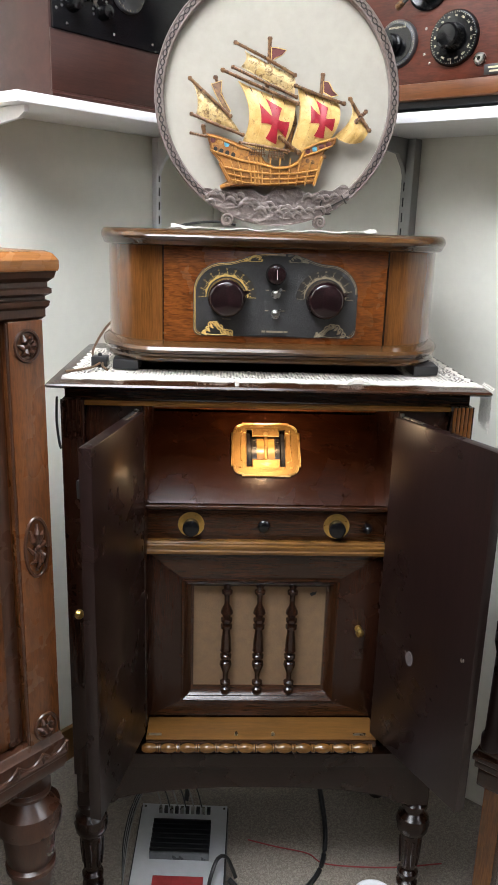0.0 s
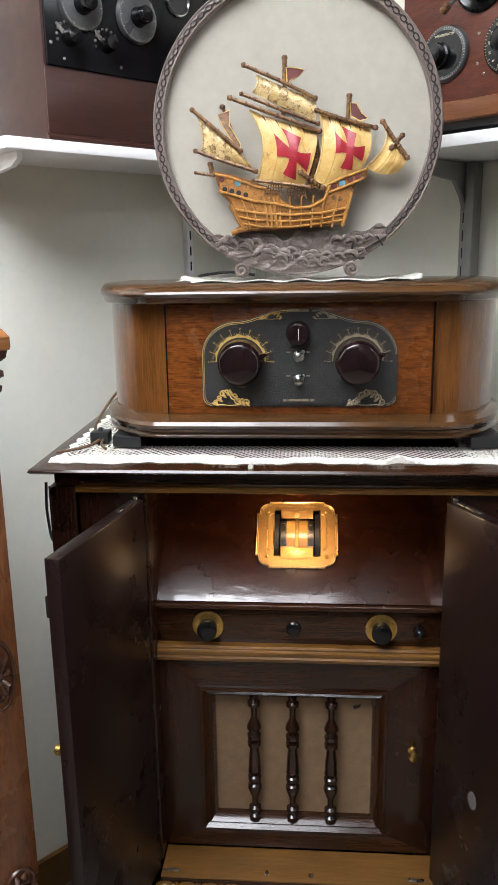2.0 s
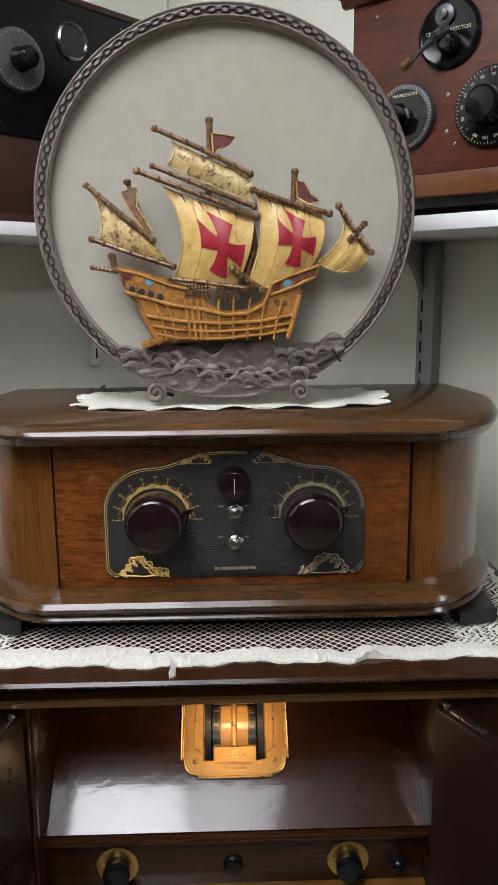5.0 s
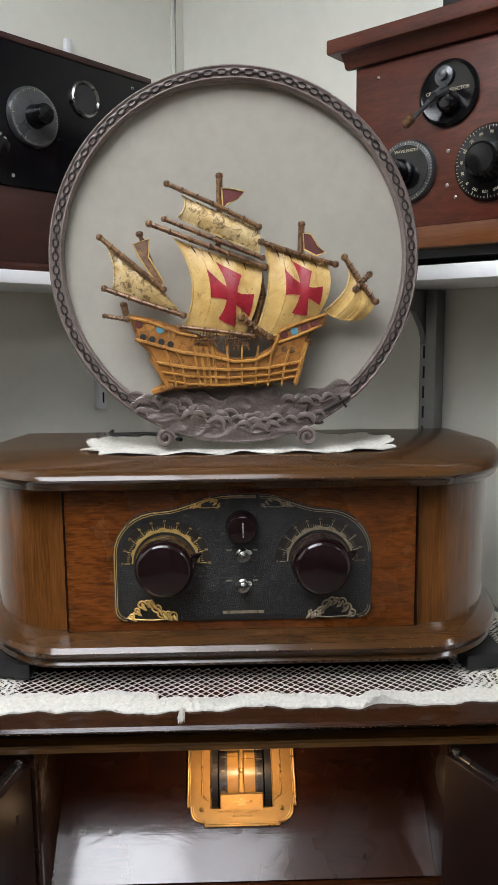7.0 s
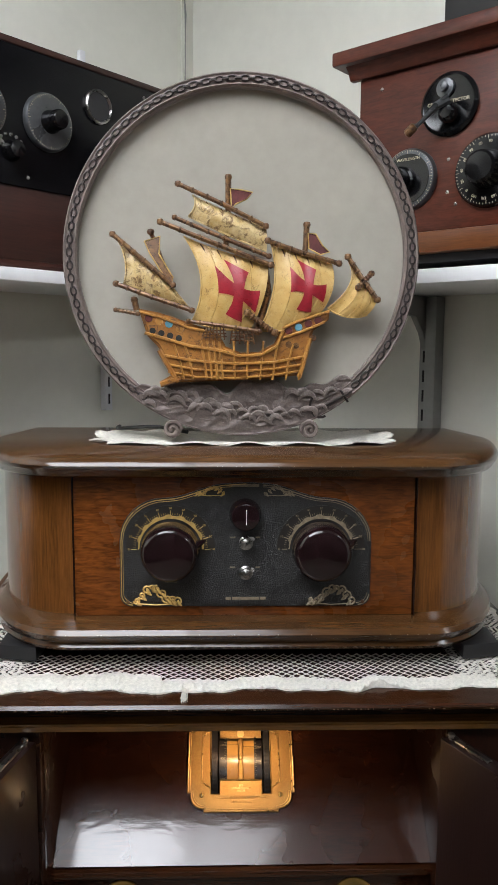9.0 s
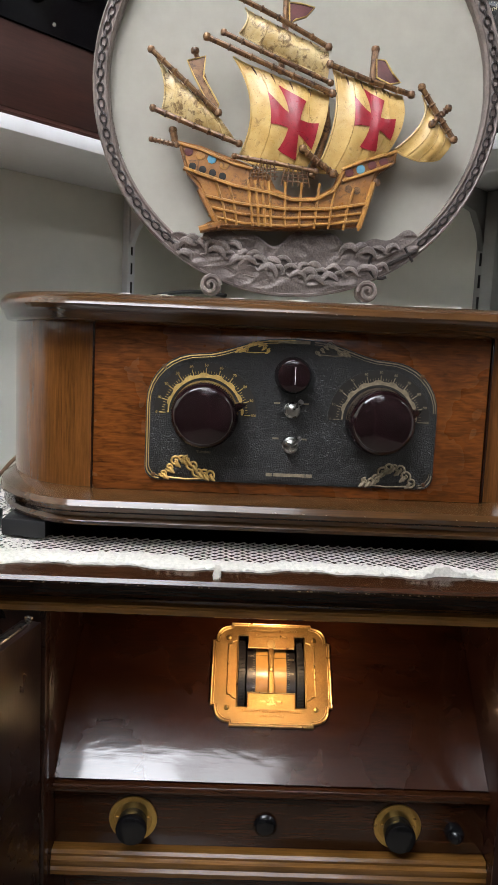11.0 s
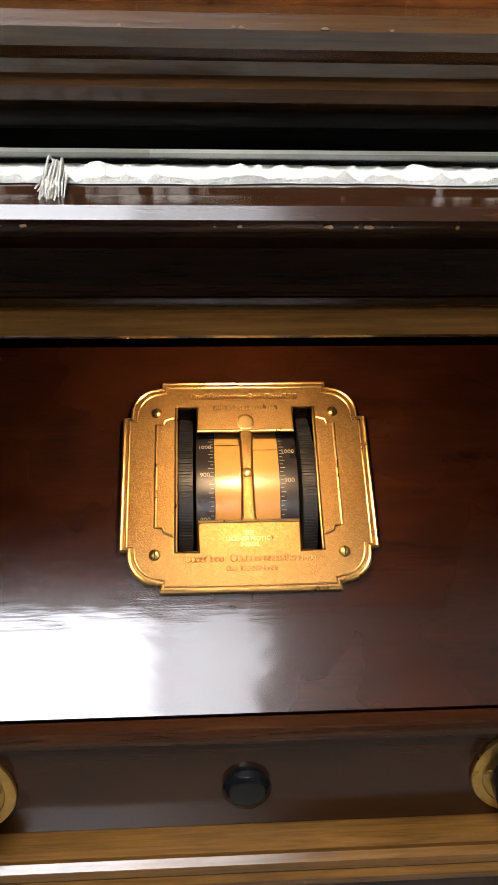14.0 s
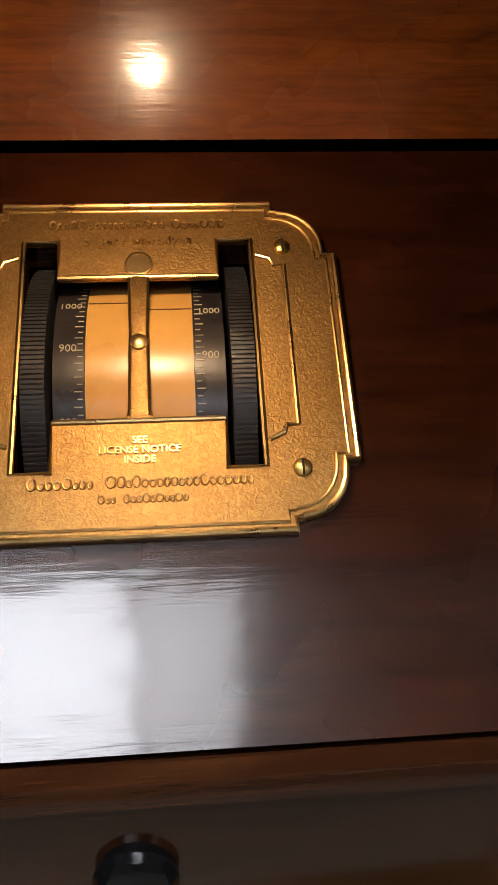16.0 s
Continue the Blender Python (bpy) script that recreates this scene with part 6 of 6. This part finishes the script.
part("plate_bar", bars([0.026], 0.003, 0, Matrix.Translation((0.806, YF - 0.0018, 0.0665)) @ FACE_FRONT, bars([0.02], 0.003, 0, Matrix.Translation((0.806, YF - 0.0018, 0.0605)) @ FACE_FRONT)), M_PALE, pq)
for x, z in ((0.668, 0.142), (0.668, 0.100), (0.680, 0.084), (0.565, 0.25), (0.94, 0.25)):
    part("screw", lathe([(0.0026, 0), (0.002, 0.0012), (0, 0.0018)], Matrix.Translation((x, YF, z)) @ pose(0, 0, 0, 90, 0, 0), 10), M_STEEL, rr)

# ---- the neighbouring cabinet: local x along its front (0 at the corner nearest the console), local y to its back ----
lc = thing("side_cabinet", "carved reddish walnut radio cabinet on a fluted leg", "radio cabinet", (-0.319, -0.264, 0), 48.0)
W, D = 0.66, 0.40
part("case", box(-W, -0.001, 0.012, D, 0.585, 1.2040, 0.002), M_LEFT, lc)
part("post", box(-0.052, 0.0, -0.006, 0.0115, 0.585, 1.2040, 0.0015), M_LEFT, lc, "corner post with carved rosettes")
part("post_edge", tube([(-0.054, -0.004, 0.59), (-0.054, -0.004, 1.2020)], 0.0022, None, 6), M_LEFTD, lc)
part("front_panel", box(-W + 0.06, -0.078, 0.004, 0.0115, 0.60, 1.1920, 0.002), M_LEFT, lc, "figured walnut panel")
part("panel_recess", box(-0.0775, -0.0565, 0.007, 0.0115, 0.59, 1.2020, 0.001), M_LEFTD, lc)
for k, (z0, z1) in enumerate(((0.62, 0.78),)):
    part("panel_moulding", box(-0.40, -0.105, -0.004, 0.0035, z0, z0 + 0.018, 0.003), M_LEFTD, lc)
    part("panel_moulding", box(-0.119, -0.105, -0.004, 0.0035, z0 + 0.0185, z1, 0.003), M_LEFTD, lc)
rows = [(0.004, 1.2045), (0.012, 1.2080), (0.012, 1.2180), (0.020, 1.2220), (0.022, 1.2280), (0.012, 1.2300), (0.012, 1.2340), (0.026, 1.2380), (0.026, 1.2440), (0.018, 1.2460), (0.018, 1.2520), (0.032, 1.2580), (0.036, 1.2660)]


def cab_rows(rows):
    b = bmesh.new()
    rg = [[b.verts.new((x, y, z)) for x, y in ((-W - o, -o * 0.6), (o * 0.35, -o * 0.6), (o * 0.35, D + o), (-W - o, D + o))] for o, z in rows]
    for p, q in zip(rg, rg[1:]):
        for i in range(4):
            b.faces.new((p[i], p[(i + 1) % 4], q[(i + 1) % 4], q[i]))
    b.faces.new(rg[0][::-1])
    b.faces.new(rg[-1])
    return b


part("cornice", cab_rows(rows), M_LEFTD, lc, "dark stepped cornice")
part("top", cab_rows([(0.040, 1.2665), (0.042, 1.2700), (0.042, 1.2800), (0.030, 1.2880), (0.016, 1.2910)]), M_LTOP, lc, "orange-brown moulded top")
part("base_moulding", cab_rows([(0.010, 0.520), (0.016, 0.528), (0.018, 0.536), (0.016, 0.541), (0.020, 0.544), (0.020, 0.548), (0.014, 0.551), (0.014, 0.572), (0.010, 0.575), (0.006, 0.582), (0.002, 0.5845)]), M_LEFTD, lc, "carved base moulding")
part("under_board", box(-W + 0.02, -0.02, 0.02, D - 0.02, 0.49, 0.5195), M_LEFTD, lc)
for i in range(10):
    x0 = 0.004 - i * 0.042
    pts = [(x0 - 0.042 * f, -0.0150, 0.569 - 0.012 * math.sin(math.pi * f)) for f in [k / 8 for k in range(9)]]
    part("swag", tube(pts, 0.0022, None, 6), M_LEFTD, lc)
    part("swag_drop", tube([(x0, -0.015, 0.570), (x0, -0.0155, 0.558), (x0, -0.015, 0.553)], [0.003, 0.0025, 0.001], None, 6), M_LEFTD, lc)


def rosette(z, rz_, rx_, petals):
    m = Matrix.Translation((-0.026, -0.006, z)) @ pose(0, 0, 0, 90, 0, 0)
    b = bmesh.new()
    pts = [m @ Vector((rx_ * math.cos(a), rz_ * math.sin(a), 0.001)) for a in [2 * math.pi * k / 28 for k in range(28)]]
    r = part("rosette", tube(pts, 0.0028, b, 6, True), M_LEFTD, lc, "carved oval rosette")
    for k in range(petals):
        a = 2 * math.pi * k / petals
        p0 = m @ Vector((rx_ * 0.15 * math.cos(a), rz_ * 0.15 * math.sin(a), 0.002))
        p1 = m @ Vector((rx_ * 0.5 * math.cos(a + 0.2), rz_ * 0.5 * math.sin(a + 0.2), 0.0045))
        p2 = m @ Vector((rx_ * 0.8 * math.cos(a - 0.1), rz_ * 0.8 * math.sin(a - 0.1), 0.001))
        part("petal", tube([p0, p1, p2], [0.0022, 0.0046, 0.0016], None, 7), M_LEFTD, r)
    part("eye", lathe([(0.005, 0), (0.0045, 0.004), (0.002, 0.0062), (0, 0.0065)], m, 14), M_LEFTD, r)


rosette(1.172, 0.0195, 0.0175, 6)
rosette(0.893, 0.043, 0.0185, 8)
rosette(0.608, 0.0195, 0.0175, 6)
lg = [(0.018, 0), (0.022, 0.01), (0.024, 0.06), (0.019, 0.10), (0.022, 0.20), (0.026, 0.29), (0.031, 0.33), (0.035, 0.335), (0.035, 0.343), (0.030, 0.347), (0.033, 0.352), (0.037, 0.40), (0.036, 0.41), (0.044, 0.414), (0.047, 0.425), (0.044, 0.450), (0.030, 0.466), (0.027, 0.470), (0.033, 0.475), (0.033, 0.480), (0.028, 0.484), (0.033, 0.4895)]
lg = [(r * 1.12, z) for r, z in lg]
for x, y in ((-0.034, 0.040), (-W + 0.055, 0.055), (-0.055, D - 0.055), (-W + 0.055, D - 0.055)):
    g = part("leg", lathe(lg, Matrix.Translation((x, y, 0)), 28), M_LEFTD, lc, "turned and carved dark leg")
    for k in range(16):
        a = 2 * math.pi * k / 16
        part("bead", lathe([(0.0, -0.0045), (0.0042, -0.002), (0.0042, 0.002), (0.0, 0.0045)], Matrix.Translation((x + 0.0345 * math.cos(a), y + 0.0345 * math.sin(a), 0.339)), 8), M_GILTW, g)
        part("leaf", tube([(x + 0.0385 * math.cos(a), y + 0.0385 * math.sin(a), 0.455), (x + 0.0465 * math.cos(a), y + 0.0465 * math.sin(a), 0.440), (x + 0.0475 * math.cos(a), y + 0.0475 * math.sin(a), 0.420)], [0.002, 0.004, 0.003], None, 6), M_LEFTD, g)
        part("flute", tube([(x + 0.0335 * math.cos(a), y + 0.0335 * math.sin(a), 0.356), (x + 0.0368 * math.cos(a), y + 0.0368 * math.sin(a), 0.403)], 0.0030, None, 6), M_LEFTD, g)

# ---- dark cabinet on the other side ----
rc = thing("dark_cabinet", "very dark wooden cabinet with a stepped base moulding", "cabinet", (0.407, -0.090, 0), -42.0)
part("case", box(0.012, 0.6, 0.012, 0.4, 0.425, 0.66, 0.003), M_DOOR, rc)
part("front_column", lathe([(0.018, 0.425), (0.018, 0.45), (0.013, 0.46), (0.011, 0.62), (0.016, 0.64), (0.016, 0.66)], Matrix.Translation((0.016, 0.006, 0)), 18), M_DOOR, rc)
part("top", box(0.0, 0.62, 0.0, 0.42, 0.6605, 0.680, 0.004), M_DOOR, rc)
for k, (o, z0, z1) in enumerate(((0.004, 0.410, 0.4245), (0.010, 0.396, 0.4095), (0.006, 0.380, 0.3955), (0.0, 0.340, 0.3795))):
    part("base_moulding", box(-o, 0.60 + o, -o, 0.40 + o, z0, z1, 0.003), M_DARK, rc)
for x, y in ((0.03, 0.03), (0.57, 0.03), (0.03, 0.37), (0.57, 0.37)):
    part("leg", box(x - 0.018, x + 0.018, y - 0.018, y + 0.018, 0.0, 0.3395, 0.003), M_CURVE, rc)

# ---- on the floor below the console ----
ps = thing("power_supply", "low grey power supply with black heatsinks and a lit red window", "power supply", (-0.148, 0.055, 0.0), -3.0)
prof = [(-0.125, 0.0), (-0.125, 0.030), (0.115, 0.066), (0.115, 0.0)]
part("case", prism(prof, -0.098, 0.098, "yz", 0.002), M_BLKMATT, ps, "black steel case")
tiltm = pose(0, 0, 0, math.degrees(math.atan2(0.036, 0.24)), 0, 0)


def on_panel(bm, x=0.0, y=0.0):
    bmesh.ops.transform(bm, matrix=Matrix.Translation((x, y, 0.048 + (y + 0.005) * 0.15)) @ tiltm, verts=bm.verts)
    return bm


part("face_plate", on_panel(box(-0.095, 0.095, -0.119, 0.119, 0.0012, 0.0036, 0.001)), M_ALU, ps, "brushed grey face plate")
hs = part("heatsink", on_panel(box(-0.062, 0.062, -0.038, 0.038, 0.0038, 0.012, 0.001), 0.0, 0.022), M_BLKMATT, ps, "black finned heatsink")
for k in range(7):
    part("fin", on_panel(box(-0.062, 0.062, -0.0016, 0.0016, 0.012, 0.030), 0.0, -0.012 + 0.0115 * k), M_BLKMATT, hs)
part("heatsink_side", on_panel(box(-0.062, 0.062, -0.0012, 0.0012, 0.0038, 0.026), 0.0, -0.018), M_DIALM, hs)
part("window", on_panel(box(-0.052, 0.052, -0.026, 0.026, 0.0038, 0.0060, 0.001), 0.002, -0.082), M_REDWIN, ps, "dark red transparent window")
part("indicator", on_panel(lathe([(0.004, 0.0062), (0.0038, 0.0075), (0, 0.0085)], None, 12), -0.043, -0.086), M_LED, ps, "glowing red indicator")
for k in range(10):
    part("terminal", on_panel(box(-0.004, 0.004, -0.006, 0.006, 0.004, 0.016, 0.001), -0.052 + 0.0118 * k, 0.098), M_BLKMATT if k % 2 else M_STEEL, ps)
for x in (-0.088, 0.088):
    for y in (-0.112, 0.110):
        part("screw", on_panel(lathe([(0.003, 0.0036), (0.0025, 0.005), (0, 0.0055)], None, 10), x, y), M_STEEL, ps)
part("wire", tube(smooth_path([(0.066, -0.085, 0.045), (0.070, -0.075, 0.065), (0.082, -0.05, 0.085), (0.10, -0.03, 0.07), (0.12, -0.04, 0.03)], 6), 0.004, None, 8), M_BCORD, ps)
for k in range(6):
    part("wire", tube(smooth_path([(-0.05 + 0.018 * k, 0.10, 0.075), (-0.07 + 0.015 * k, 0.13, 0.10 + 0.006 * k), (-0.10, 0.12 + 0.006 * k, 0.085), (-0.115 - 0.002 * k, 0.05, 0.05), (-0.112, -0.06, 0.02)], 6), 0.0016, None, 5), M_BCORD if k % 2 else M_GREYBR, ps)
cb = thing("floor_cable", "thick black cable looping over the floor", "cable", (0.0, 0.05, 0.0))
part("cable", tube(smooth_path([(-0.045, 0.0, 0.035), (0.0, -0.02, 0.008), (0.07, -0.025, 0.006), (0.13, 0.02, 0.006), (0.165, 0.09, 0.01), (0.17, 0.16, 0.06), (0.14, 0.22, 0.16), (0.05, 0.25, 0.24), (-0.05, 0.25, 0.235), (-0.12, 0.22, 0.16), (-0.14, 0.16, 0.09)], 8), 0.0055, None, 8), M_BCORD, cb)
rw = thing("red_wire", "thin red wire lying across the floor", "wire", (0.1, 0.05, 0.0))
part("strand", tube(smooth_path([(0.0, 0.14, 0.003), (0.06, 0.12, 0.003), (0.13, 0.10, 0.003), (0.17, 0.07, 0.003), (0.30, 0.06, 0.003), (0.42, 0.07, 0.003)], 6), 0.0016, None, 6), M_RCORD, rw)
bk_ = thing("white_tub", "small round white plastic tub on the floor", "tub", (0.245, -0.055, 0.0))
part("tub", lathe([(0.030, 0.0), (0.040, 0.04), (0.043, 0.045), (0.040, 0.046), (0.037, 0.042), (0.028, 0.006), (0, 0.006)], Matrix.Translation((0.245, -0.055, 0.0)), 32), M_WHITE, bk_)
